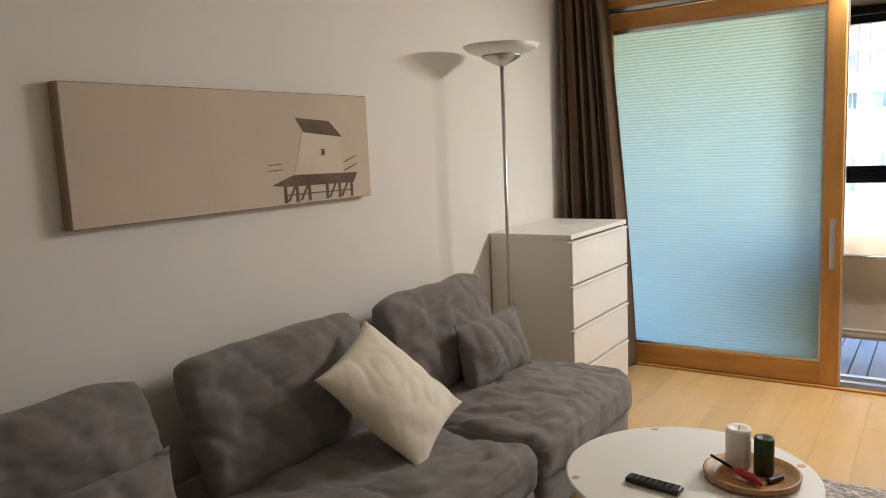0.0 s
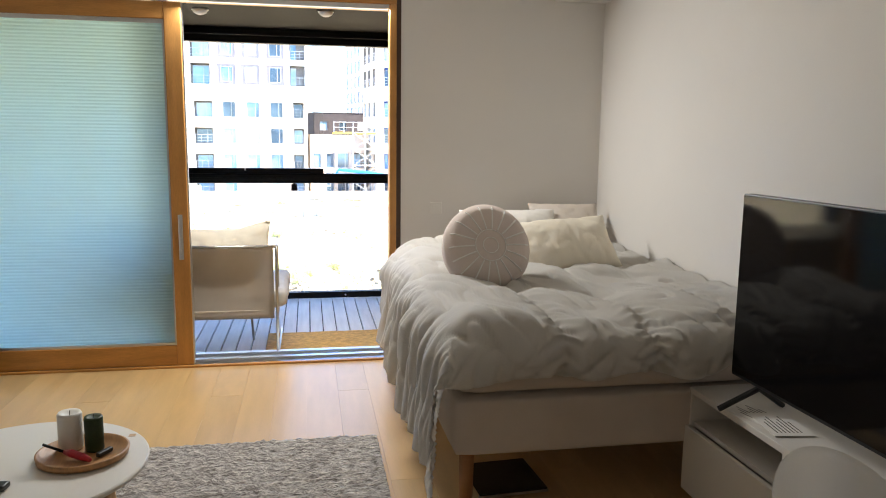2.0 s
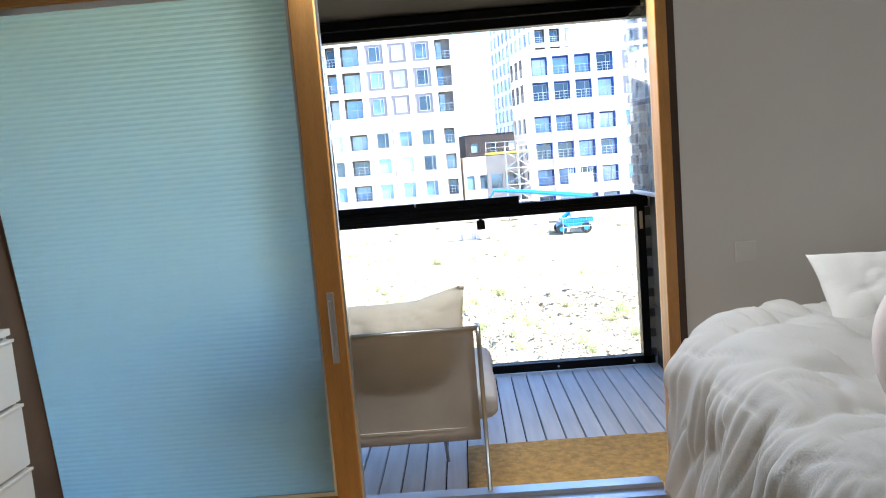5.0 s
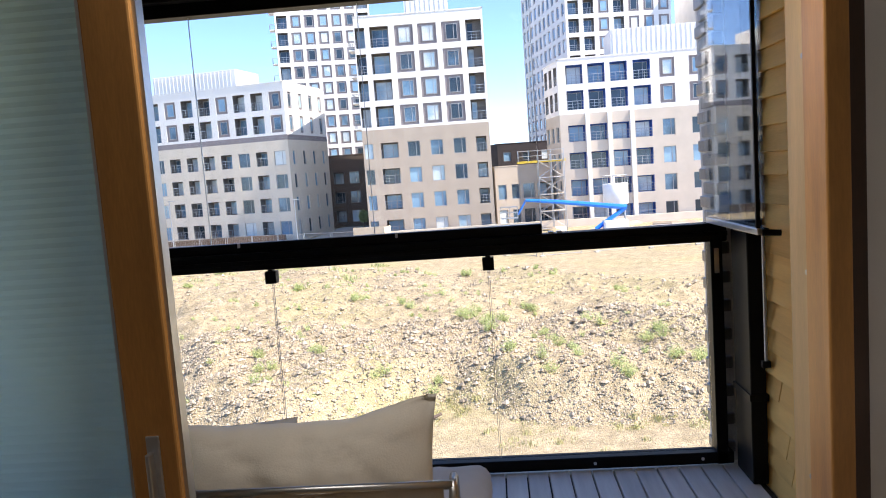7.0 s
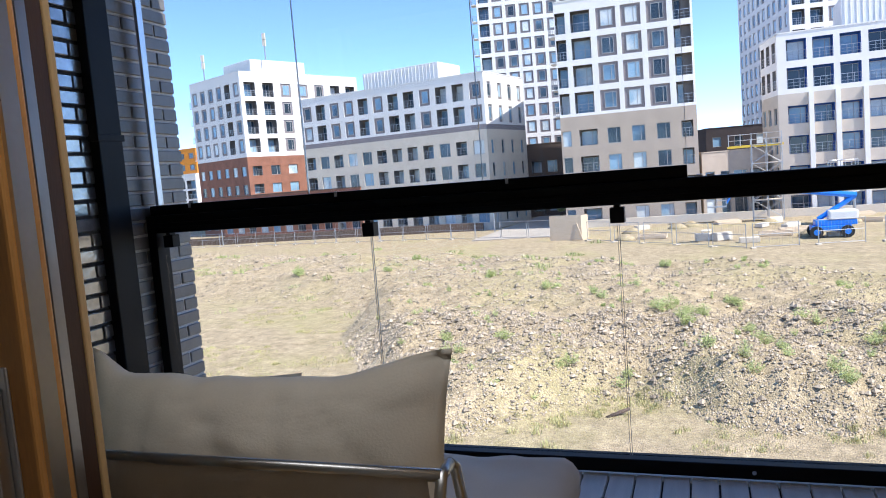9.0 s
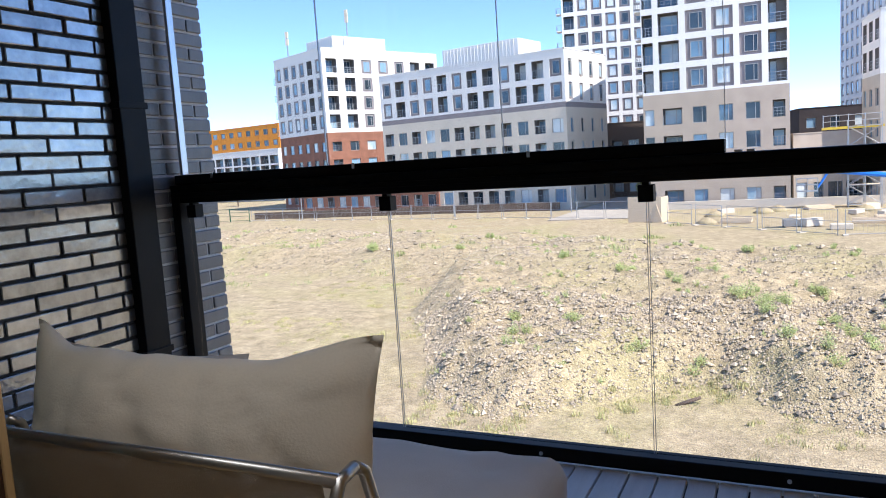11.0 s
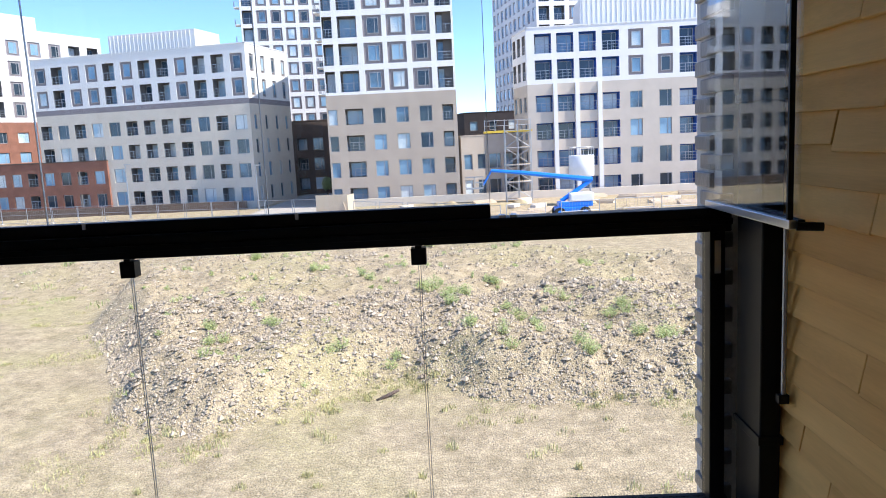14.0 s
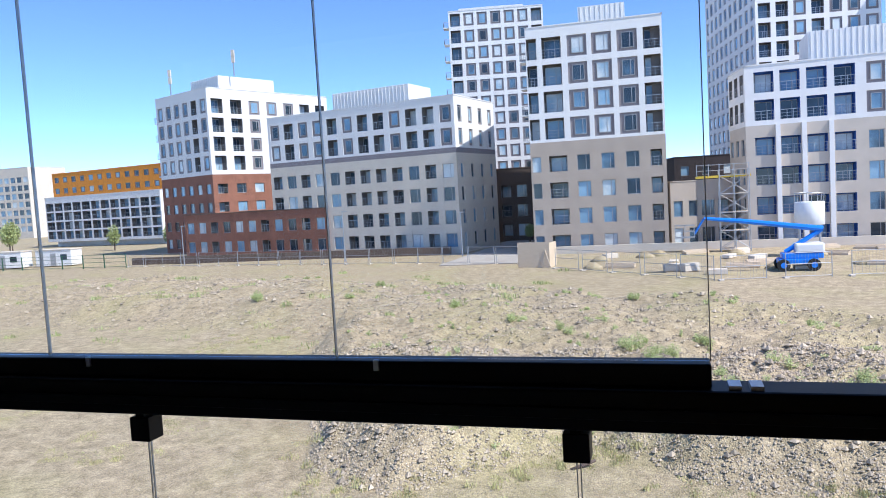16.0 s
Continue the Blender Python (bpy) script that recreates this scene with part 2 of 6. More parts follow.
# dark tone for loggia and window recesses, with their shade put into the colour
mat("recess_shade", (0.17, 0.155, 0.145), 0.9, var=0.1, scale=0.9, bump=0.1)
mat("window_frame_grey", (0.34, 0.34, 0.34), 0.5, var=0.1, scale=3, bump=0)
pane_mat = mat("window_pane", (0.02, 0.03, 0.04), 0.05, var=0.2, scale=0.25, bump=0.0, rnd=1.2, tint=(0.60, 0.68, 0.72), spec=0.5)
# blue and pale steps paint sky reflections into the panes; palest also gives blinds
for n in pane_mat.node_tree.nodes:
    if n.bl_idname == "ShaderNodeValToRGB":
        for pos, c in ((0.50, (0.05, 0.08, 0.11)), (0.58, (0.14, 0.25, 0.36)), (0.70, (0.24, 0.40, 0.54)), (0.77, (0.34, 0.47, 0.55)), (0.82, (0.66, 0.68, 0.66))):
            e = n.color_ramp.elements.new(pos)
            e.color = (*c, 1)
mat("roof_felt", (0.25, 0.25, 0.25), 0.9, var=0.1, scale=1, bump=0.1)
mat("crane_blue", (0.015, 0.20, 0.72), 0.35, var=0.08, scale=2, bump=0.02)
mat("crane_white", (0.75, 0.75, 0.73), 0.4, var=0.05, scale=2, bump=0.02)
mat("tyre", (0.02, 0.02, 0.02), 0.85, var=0.2, scale=5, bump=0.2)
mat("galvanised", (0.42, 0.43, 0.44), 0.45, 0.7, var=0.1, scale=5, bump=0.03)
mat("scaffold_yellow", (0.70, 0.48, 0.05), 0.6, var=0.1, scale=2, bump=0.05)
mat("plywood", (0.62, 0.50, 0.36), 0.8, var=0.08, scale=1.5, bump=0.1, stretch=(1, 1, 4))
mat("fence_green", (0.02, 0.10, 0.05), 0.5, var=0.1, scale=3, bump=0.02)
mat("gravel_lane", (0.40, 0.36, 0.31), 0.9, var=0.15, scale=0.6, bump=0.3, fine=20)
mat("asphalt", (0.20, 0.19, 0.18), 0.9, var=0.15, scale=0.6, bump=0.3, fine=20)
mat("lamp_white", (0.82, 0.80, 0.76), 0.35, var=0.03, scale=8, bump=0.0)
clear_glass("glass", (0.975, 0.985, 0.98), 0.8)
blind_cloth("pleated_blind", (0.63, 0.88, 0.86), 0.80)


# ---- mesh tools ----
def part(name, bm, material, parent=None, label="", smooth=False, bevel=0.0):
    """Links a bmesh as one mesh object, under a thing or a part."""
    if bevel:
        bmesh.ops.bevel(bm, geom=bm.edges[:], offset=bevel, segments=2, profile=0.5, affect="EDGES", clamp_overlap=True)
    me = bpy.data.meshes.new(name)
    bm.to_mesh(me)
    bm.free()
    return put(name, me, material, parent, label, smooth)


def put(name, me, material, parent=None, label="", smooth=False):
    if material and not me.materials:
        me.materials.append(MATS[material])
    if smooth:
        for p in me.polygons:
            p.use_smooth = True
    ob = new(name, me)
    if parent:
        ob.parent = parent
    if label:
        ob["label"] = label
    return ob


def thing(name, label, category, m=None, group=""):
    ob = new(name)
    ob.empty_display_size = 0.1
    if m:
        ob.matrix_basis = m
    return tagged(ob, label, category, group)


def setting(ob, label="", category=""):
    return tagged(ob, label, category, "", "structure")


def box(x0, x1, y0, y1, z0, z1, bm=None):
    bm = bm or bmesh.new()
    v = [bm.verts.new((x, y, z)) for x in (x0, x1) for y in (y0, y1) for z in (z0, z1)]
    for f in ((0, 1, 3, 2), (4, 6, 7, 5), (0, 4, 5, 1), (2, 3, 7, 6), (0, 2, 6, 4), (1, 5, 7, 3)):
        bm.faces.new([v[i] for i in f])
    return bm


def ring(bm, c, ax, r, seg):
    ax = ax.normalized()
    s = ax.orthogonal().normalized()
    t = ax.cross(s)
    return [bm.verts.new(c + (s * math.cos(a) + t * math.sin(a)) * r) for a in [2 * math.pi * i / seg for i in range(seg)]]


def tube(points, radii, seg=10, bm=None, caps=True):
    bm = bm or bmesh.new()
    pts = [Vector(p) for p in points]
    if not hasattr(radii, "__len__"):
        radii = [radii] * len(pts)
    rows, s = [], None
    for i, p in enumerate(pts):
        ax = (pts[min(i + 1, len(pts) - 1)] - pts[max(i - 1, 0)]).normalized()
        s = ax.orthogonal().normalized() if s is None else (s - ax * s.dot(ax)).normalized()
        t = ax.cross(s)
        rows.append([bm.verts.new(p + (s * math.cos(a) + t * math.sin(a)) * radii[i]) for a in [2 * math.pi * k / seg for k in range(seg)]])
    for a, b in zip(rows, rows[1:]):
        for k in range(seg):
            bm.faces.new((a[k], a[(k + 1) % seg], b[(k + 1) % seg], b[k]))
    if caps:
        bm.faces.new(rows[0][::-1])
        bm.faces.new(rows[-1])
    return bm


def lathe(profile, seg=40, bm=None, at=(0, 0, 0)):
    """A turned body from (radius, height) pairs."""
    bm = bm or bmesh.new()
    o = Vector(at)
    rows = [[bm.verts.new(o + Vector((r * math.cos(a), r * math.sin(a), z))) for a in [2 * math.pi * k / seg for k in range(seg)]] for r, z in profile]
    for a, b in zip(rows, rows[1:]):
        for k in range(seg):
            bm.faces.new((a[k], a[(k + 1) % seg], b[(k + 1) % seg], b[k]))
    bm.faces.new(rows[0][::-1])
    bm.faces.new(rows[-1])
    return bm


def cushion(w, h, t, seed=0, n=40, pinch=0.10, wrinkle=0.012, flat=0.55):
    """A stuffed cushion, w by h in x and z, t thick in y, with drawn-out corners and creases."""
    bm = bmesh.new()
    o = Vector((seed * 7.3, seed * 3.1, 0))
    grid = {}
    for side in (1, -1):
        for i in range(n + 1):
            for j in range(n + 1):
                u, v = 2 * i / n - 1, 2 * j / n - 1
                edge = i in (0, n) or j in (0, n)
                if edge and side < 0:
                    grid[side, i, j] = grid[1, i, j]
                    continue
                x = u * w / 2 * (1 - pinch * (1 - v * v) * abs(u) ** 3)
                z = v * h / 2 * (1 - pinch * (1 - u * u) * abs(v) ** 3)
                d = max(0.0, (1 - u * u)) ** flat * max(0.0, (1 - v * v)) ** flat * t / 2
                p = Vector((x * 5, z * 5, side * 2.0)) + o
                k = noise.noise(p) * 0.7 + noise.noise(p * 2.3) * 0.5 + 0.5 * abs(noise.noise(p * 1.5 + Vector((4, 4, 4))))
                c1 = (1 - min(1.0, 5.0 * abs(noise.noise(Vector((x * 7 + z * 3, z * 3, side * 3.0)) + o)))) ** 2
                c2 = (1 - min(1.0, 5.0 * abs(noise.noise(Vector((x * 9, z * 8 - x * 4, side * 5.0)) + o)))) ** 2
                k -= 0.55 * c1 + 0.30 * c2
                d += k * wrinkle * (0.15 if edge else 1)
                grid[side, i, j] = bm.verts.new((x, side * d + noise.noise(p * 0.5) * wrinkle, z))
        for i in range(n):
            for j in range(n):
                q = [grid[side, i, j], grid[side, i + 1, j], grid[side, i + 1, j + 1], grid[side, i, j + 1]]
                bm.faces.new(q if side < 0 else q[::-1])
    return bm


def crease(v):
    """A sharp fold where the noise crosses zero."""
    return (1 - min(1.0, 4.0 * abs(noise.noise(v)))) ** 2


def soft_box(w, d, h, r=0.05, seed=0, lump=0.01, n=18, puff=0.02):
    """An upholstered block standing on z=0, centred in x and y, with rounded and slightly uneven faces."""
    bm = bmesh.new()
    bmesh.ops.create_cube(bm, size=2)
    bmesh.ops.subdivide_edges(bm, edges=bm.edges[:], cuts=n, use_grid_fill=True)
    o = Vector((seed * 5.7, seed * 2.9, seed))
    for v in bm.verts:
        p = v.co.copy()
        q = Vector((p.x * w / 2, p.y * d / 2, p.z * h / 2))
        inner = Vector((max(-w / 2 + r, min(w / 2 - r, q.x)), max(-d / 2 + r, min(d / 2 - r, q.y)), max(-h / 2 + r, min(h / 2 - r, q.z))))
        off = q - inner
        if off.length > 1e-6:
            q = inner + off.normalized() * r
        nrm = off.normalized() if off.length > 1e-6 else Vector((0, 0, 1))
        k = noise.noise(q * 4 + o) + 0.6 * noise.noise(q * 11 + o) + 0.5 * abs(noise.noise(Vector((q.x * 16, q.y * 5, q.z * 9)) + o))
        c1 = (1 - min(1.0, 5.0 * abs(noise.noise(Vector((q.x * 3, q.y * 6, q.z * 4)) + o)))) ** 2
        k -= 0.5 * c1
        q += nrm * k * lump
        if p.z > 0.99:
            q.z += puff * (1 - p.x ** 2) * (1 - p.y ** 2) + k * lump
        v.co = q + Vector((0, 0, h / 2))
    return bm


# ---- room ----
XL, XR, YB, ZC = -1.50, 2.82, -6.60, 2.62
DX0, DX1, DZ = -1.36, 1.43, 2.352     # the door's frame
WY = 0.26                              # outer face of the door wall


def piece(me, name, parent, m):
    ob = new(name, me)
    ob.matrix_basis = m
    ob.parent = parent
    return ob


def wall_box(name, label, *b):
    return setting(part(name, box(*b), "wall_paint"), label, "wall")


wall_box("wall_west", "smooth off-white painted wall behind the sofa", XL - 0.2, XL, YB, WY, -0.3, ZC)
wall_box("wall_east", "smooth off-white painted wall beside the bed", XR, XR + 0.2, YB, WY, -0.3, ZC)
wall_box("wall_south", "plain off-white painted end wall", XL - 0.2, XR + 0.2, YB - 0.2, YB, -0.3, ZC)
bm = box(DX1 + 0.03, XR, 0, WY, -0.3, ZC)
box(XL, DX0, 0, WY, -0.3, ZC, bm)
box(DX0, DX1 + 0.03, 0, WY, DZ, ZC, bm)
setting(part("wall_north", bm, "wall_paint"), "off-white wall with a wide opening for the balcony door", "wall")
setting(part("ceiling", box(XL - 0.2, XR + 0.2, YB - 0.2, WY, ZC, ZC + 0.2), "ceiling_paint"), "flat white painted ceiling", "ceiling")
setting(part("bulkhead", box(2.47, XR, YB, 0, 2.37, ZC), "ceiling_paint", bevel=0.004), "white boxed-in duct along the wall under the ceiling", "bulkhead")
floor = setting(part("floor", box(XL, XR, YB, WY, -0.3, -0.012), "oak_floor"), "pale oak plank floor with a satin finish", "floor")
bm = box(XL, XL + 0.012, YB, -0.012, 0, 0.06)
box(DX1 + 0.032, XR, -0.012, 0, 0, 0.06, bm)
box(XR - 0.012, XR, YB, -0.012, 0, 0.06, bm)
setting(part("baseboard", bm, "white_lacquer"), "low white painted skirting board", "baseboard")

# ---- balcony door ----
bm = box(DX0, DX1, -0.014, WY + 0.02, DZ - 0.045, DZ)
setting(part("door_frame_head", bm, "door_wood_across", bevel=0.004), "honey-brown varnished wooden head of the balcony door frame", "door frame")
bm = box(DX1 - 0.045, DX1, -0.014, 0.085, 0, DZ - 0.045)
setting(part("door_frame_jamb", bm, "door_wood", bevel=0.004), "honey-brown varnished wooden jamb of the balcony door", "door frame")
bm = box(DX1 - 0.004, DX1 + 0.03, -0.006, 0.06, 0, DZ)
setting(part("door_frame_trim", bm, "dark_wood", bevel=0.003), "dark brown wooden trim beside the balcony door", "door frame")
bm = box(DX0, DX0 + 0.045, -0.014, WY, 0, DZ - 0.045)
setting(part("door_frame_jamb", bm, "door_wood", bevel=0.004), "honey-brown varnished wooden jamb behind the curtain", "door frame")
bm = box(DX1 + 0.004, DX1 + 0.03, 0.086, WY + 0.03, -0.04, DZ - 0.045)
casing = setting(part("reveal_board", bm, "board_wood", bevel=0.003), "pale varnished wooden reveal board outside the door", "trim")
for z in (0.3, 0.75, 1.2, 1.65, 2.1):
    part("screw", tube([(DX1 + 0.002, 0.20, z), (DX1 + 0.004, 0.20, z)], 0.006, 10), "steel", casing)
bm = box(DX0 + 0.045, DX1 - 0.045, 0.0, 0.05, DZ - 0.075, DZ - 0.045)
setting(part("door_track", bm, "aluminium", bevel=0.003), "grey metal sliding track over the door", "track")
sill = setting(part("door_sill", box(DX0 + 0.045, DX1 - 0.045, 0.0, WY + 0.02, -0.03, 0.012), "aluminium", bevel=0.003), "bare metal threshold with a grooved track", "sill")
part("sill_nosing", box(DX0, DX1, -0.03, 0.0, 0.0, 0.014), "door_wood_across", sill, "narrow wooden nosing", bevel=0.003)
part("sill_groove", box(DX0 + 0.05, DX1 - 0.05, 0.06, 0.10, 0.012, 0.026), "aluminium", sill)
part("sill_groove", box(DX0 + 0.05, DX1 - 0.05, 0.17, 0.185, 0.012, 0.03), "aluminium", sill)

PX0, PX1 = -1.30, 0.124
door = setting(thing("sliding_door", "", ""), "wooden sliding glass door with a closed pale pleated blind", "door")
dy0, dy1 = -0.012, 0.05
part("stile", box(PX1 - 0.10, PX1, dy0, dy1, 0.016, 2.265), "door_wood", door, bevel=0.005)
part("stile", box(PX0, PX0 + 0.10, dy0, dy1, 0.016, 2.265), "door_wood", door, bevel=0.005)
part("rail", box(PX0 + 0.10, PX1 - 0.10, dy0 + 0.002, dy1, 0.016, 0.145), "door_wood_across", door, bevel=0.005)
part("rail", box(PX0 + 0.10, PX1 - 0.10, dy0 + 0.002, dy1, 2.165, 2.265), "door_wood_across", door, bevel=0.005)
part("blind_rail", box(PX0 + 0.10, PX1 - 0.10, 0.002, 0.022, 2.14, 2.165), "aluminium", door, "pale grey metal head rail")
part("blind_rail", box(PX0 + 0.10, PX1 - 0.10, 0.002, 0.022, 0.145, 0.162), "aluminium", door, "pale grey metal bottom rail")
part("blind_rail", box(PX1 - 0.112, PX1 - 0.10, 0.002, 0.022, 0.162, 2.14), "aluminium", door, "pale grey metal side guide")
bm = bmesh.new()
prev = None
for i in range(199):
    z = 0.16 + i * 0.01
    y = 0.012 + (0.0022 if i % 2 else 0.0)
    row = [bm.verts.new((PX0 + 0.10, y, z)), bm.verts.new((PX1 - 0.11, y, z))]
    if prev:
        bm.faces.new((prev[0], prev[1], row[1], row[0]))
    prev = row
part("pleated_blind", bm, "pleated_blind", door, "pale aqua pleated translucent blind")
pane = part("pane", box(PX0 + 0.10, PX1 - 0.10, 0.026, 0.034, 0.145, 2.165), "glass", door)
pane.visible_shadow = False
hd = part("handle", box(PX1 - 0.062, PX1 - 0.034, dy0 - 0.006, dy0, 0.70, 0.985), "aluminium", door, "long recessed satin steel pull handle", bevel=0.003)
part("grip", box(PX1 - 0.055, PX1 - 0.045, dy0 - 0.03, dy0 - 0.006, 0.73, 0.955), "aluminium", hd, bevel=0.003)
part("edge_strip", box(PX1, PX1 + 0.008, 0.0, 0.03, 0.02, 2.26), "aluminium", door, "thin metal edge strip")

# fixed outer glazed leaf behind the sliding one
fixed = setting(thing("fixed_window", "", ""), "fixed glass leaf in a dark wooden outer frame", "window")
part("stile", box(PX1 - 0.20, PX1 - 0.105, 0.13, 0.20, 0.02, 2.29), "dark_wood", fixed, bevel=0.004)
part("stile_cover", box(PX1 - 0.14, PX1 - 0.102, 0.20, 0.215, 0.02, 2.29), "board_wood", fixed, "pale varnished cover strip", bevel=0.003)
part("seal", box(PX1 - 0.105, PX1 - 0.098, 0.14, 0.16, 0.02, 2.29), "aluminium", fixed, "thin grey seal strip")
part("rail", box(PX0, PX1 - 0.20, 0.14, 0.20, 0.02, 0.12), "dark_wood", fixed, bevel=0.004)
part("rail", box(PX0, PX1 - 0.20, 0.14, 0.20, 2.19, 2.29), "dark_wood", fixed, bevel=0.004)
pane = part("pane", box(PX0, PX1 - 0.20, 0.165, 0.172, 0.12, 2.19), "glass", fixed)
pane.visible_shadow = False

sw = thing("wall_socket", "small white square wall socket plate", "socket")
part("plate", box(1.654, 1.734, -0.009, 0, 0.977, 1.057), "white_lacquer", sw, bevel=0.003)
part("insert", box(1.672, 1.716, -0.012, -0.009, 0.995, 1.039), "white_lacquer", sw, bevel=0.001)

# ---- curtain ----
bm = bmesh.new()
cols, rows = 150, 24
g = []
for j in range(rows + 1):
    v = j / rows
    z = 0.03 + v * (2.52 - 0.03)
    line = []
    for i in range(cols + 1):
        u = i / cols
        right = -1.03 - 0.17 * v ** 1.3
        x = XL + 0.03 + u * (right - XL - 0.03)
        fold = math.sin(u * 38 + 1.2 * math.sin(u * 9) + 0.4 * v) * (0.080 - 0.02 * v) + 0.016 * math.sin(u * 90 + v * 3)
        line.append(bm.verts.new((x + 0.012 * math.sin(u * 70), -0.19 + fold + 0.008 * noise.noise(Vector((u * 8, v * 4, 0))), z)))
    g.append(line)
for j in range(rows):
    for i in range(cols):
        bm.faces.new((g[j][i], g[j][i + 1], g[j + 1][i + 1], g[j + 1][i]))
bmesh.ops.solidify(bm, geom=bm.faces[:], thickness=0.003)
cur = thing("curtain", "heavy brown floor-length curtain gathered in folds", "curtain")
part("cloth", bm, "curtain_cloth", cur, smooth=True)
part("curtain_track", box(XL, 2.3, -0.13, -0.08, ZC - 0.03, ZC), "white_lacquer", cur, "white ceiling curtain track")


# ---- dresser ----
def make_dresser():
    d = thing("dresser", "white four-drawer chest of drawers against the wall", "dresser", pose(0, 0, 0))
    x0, x1, y0, y1 = XL + 0.012, -1.02, -1.139, -0.339
    part("side_panel", box(x0, x1, y0, y0 + 0.02, 0, 0.975), "white_lacquer", d)
    part("side_panel", box(x0, x1, y1 - 0.02, y1, 0, 0.975), "white_lacquer", d)
    part("back_panel", box(x0, x0 + 0.01, y0 + 0.02, y1 - 0.02, 0.02, 0.975), "white_lacquer", d)
    part("bottom_panel", box(x0 + 0.01, x1, y0 + 0.02, y1 - 0.02, 0.03, 0.06), "white_lacquer", d)
    part("top", box(x0, -1.003, y0 - 0.002, y1 + 0.002, 0.975, 1.0), "white_lacquer", d, bevel=0.003)
    for i in range(4):
        z0 = 0.03 + i * 0.236
        f = part("drawer", box(x1, -1.0, y0 + 0.002, y1 - 0.002, z0, z0 + 0.212), "white_lacquer", d, bevel=0.002)
        part("finger_pull", box(x1 - 0.015, -0.994, y0 - 0.004, y1 + 0.004, z0 + 0.212, z0 + 0.224), "white_lacquer", f, "slim lip under the drawer gap", bevel=0.003)


make_dresser()

# ---- picture ----
PY0, PY1, PZ0, PZ1 = -3.52, -2.185, 1.288, 1.708
pic = thing("canvas_picture", "long sepia canvas print of a pier house on stilts", "picture")
part("canvas", box(XL + 0.002, XL + 0.042, PY0, PY1, PZ0, PZ1), "canvas_edge", pic, bevel=0.003)
part("print", box(XL + 0.042, XL + 0.0435, PY0 + 0.006, PY1 - 0.003, PZ0 + 0.003, PZ1 - 0.003), "canvas_sepia", pic)
px = XL + 0.0435


def flat_poly(name, pts, material, lift=0.001):
    bm = bmesh.new()
    lo = [bm.verts.new((px, y, z)) for y, z in pts]
    hi = [bm.verts.new((px + lift, y, z)) for y, z in pts]
    bm.faces.new(hi)
    for i in range(len(pts)):
        j = (i + 1) % len(pts)
        bm.faces.new((lo[i], lo[j], hi[j], hi[i]))
    return part(name, bm, material, pic)


def pr(u, v):
    """A spot on the print: u from its left edge, v up, both 0 to 1."""
    return PY0 + u * (PY1 - PY0), PZ0 + v * (PZ1 - PZ0)


flat_poly("printed_house", [pr(0.665, 0.27), pr(0.872, 0.255), pr(0.866, 0.60), pr(0.705, 0.65)], "print_pale")
flat_poly("printed_roof", [pr(0.682, 0.775), pr(0.818, 0.75), pr(0.874, 0.60), pr(0.712, 0.645)], "print_dark", 0.0015)
flat_poly("printed_window", [pr(0.780, 0.43), pr(0.793, 0.43), pr(0.793, 0.49), pr(0.780, 0.49)], "print_dark", 0.002)
flat_poly("printed_deck", [pr(0.577, 0.185), pr(0.66, 0.265), pr(0.936, 0.25), pr(0.915, 0.155), pr(0.63, 0.165)], "print_dark", 0.002)
for u in (0.62, 0.665, 0.715, 0.79, 0.845, 0.90):
    flat_poly("printed_stilt", [pr(u, 0.02), pr(u + 0.011, 0.02), pr(u + 0.011, 0.18), pr(u, 0.18)], "print_dark", 0.0015)
for u in (0.63, 0.68, 0.80, 0.855):
    flat_poly("printed_brace", [pr(u, 0.03), pr(u + 0.009, 0.03), pr(u + 0.04, 0.17), pr(u + 0.031, 0.17)], "print_dark", 0.0013)
flat_poly("printed_beam", [pr(0.62, 0.085), pr(0.91, 0.08), pr(0.91, 0.092), pr(0.62, 0.097)], "print_dark", 0.0012)
for v in (0.33, 0.41):
    flat_poly("printed_railing", [pr(0.875, v - 0.06), pr(0.935, v), pr(0.935, v + 0.01), pr(0.875, v - 0.05)], "print_dark", 0.0016)
for v in (0.31, 0.36):
    flat_poly("printed_railing", [pr(0.565, v), pr(0.62, v + 0.005), pr(0.62, v + 0.012), pr(0.565, v + 0.007)], "print_dark", 0.0016)

# ---- floor lamp ----
lamp = thing("floor_lamp", "slim steel floor lamp with a shallow glass bowl", "lamp", pose(-1.245, -1.38, 0))
part("base", lathe([(0.13, 0), (0.13, 0.012), (0.11, 0.022), (0.02, 0.03)]), "steel", lamp, smooth=True)
part("pole", tube([(0, 0, 0.02), (0, 0, 1.90)], 0.0095, 14), "steel", lamp, smooth=True)
part("cup", lathe([(0.012, 1.86), (0.06, 1.885), (0.095, 1.905), (0.10, 1.915), (0.03, 1.915)]), "steel", lamp, smooth=True)
part("bowl", lathe([(0.06, 1.912), (0.12, 1.918), (0.17, 1.94), (0.19, 1.962), (0.184, 1.962), (0.16, 1.945), (0.05, 1.925)]), "lamp_white", lamp, "frosted white glass bowl", smooth=True)


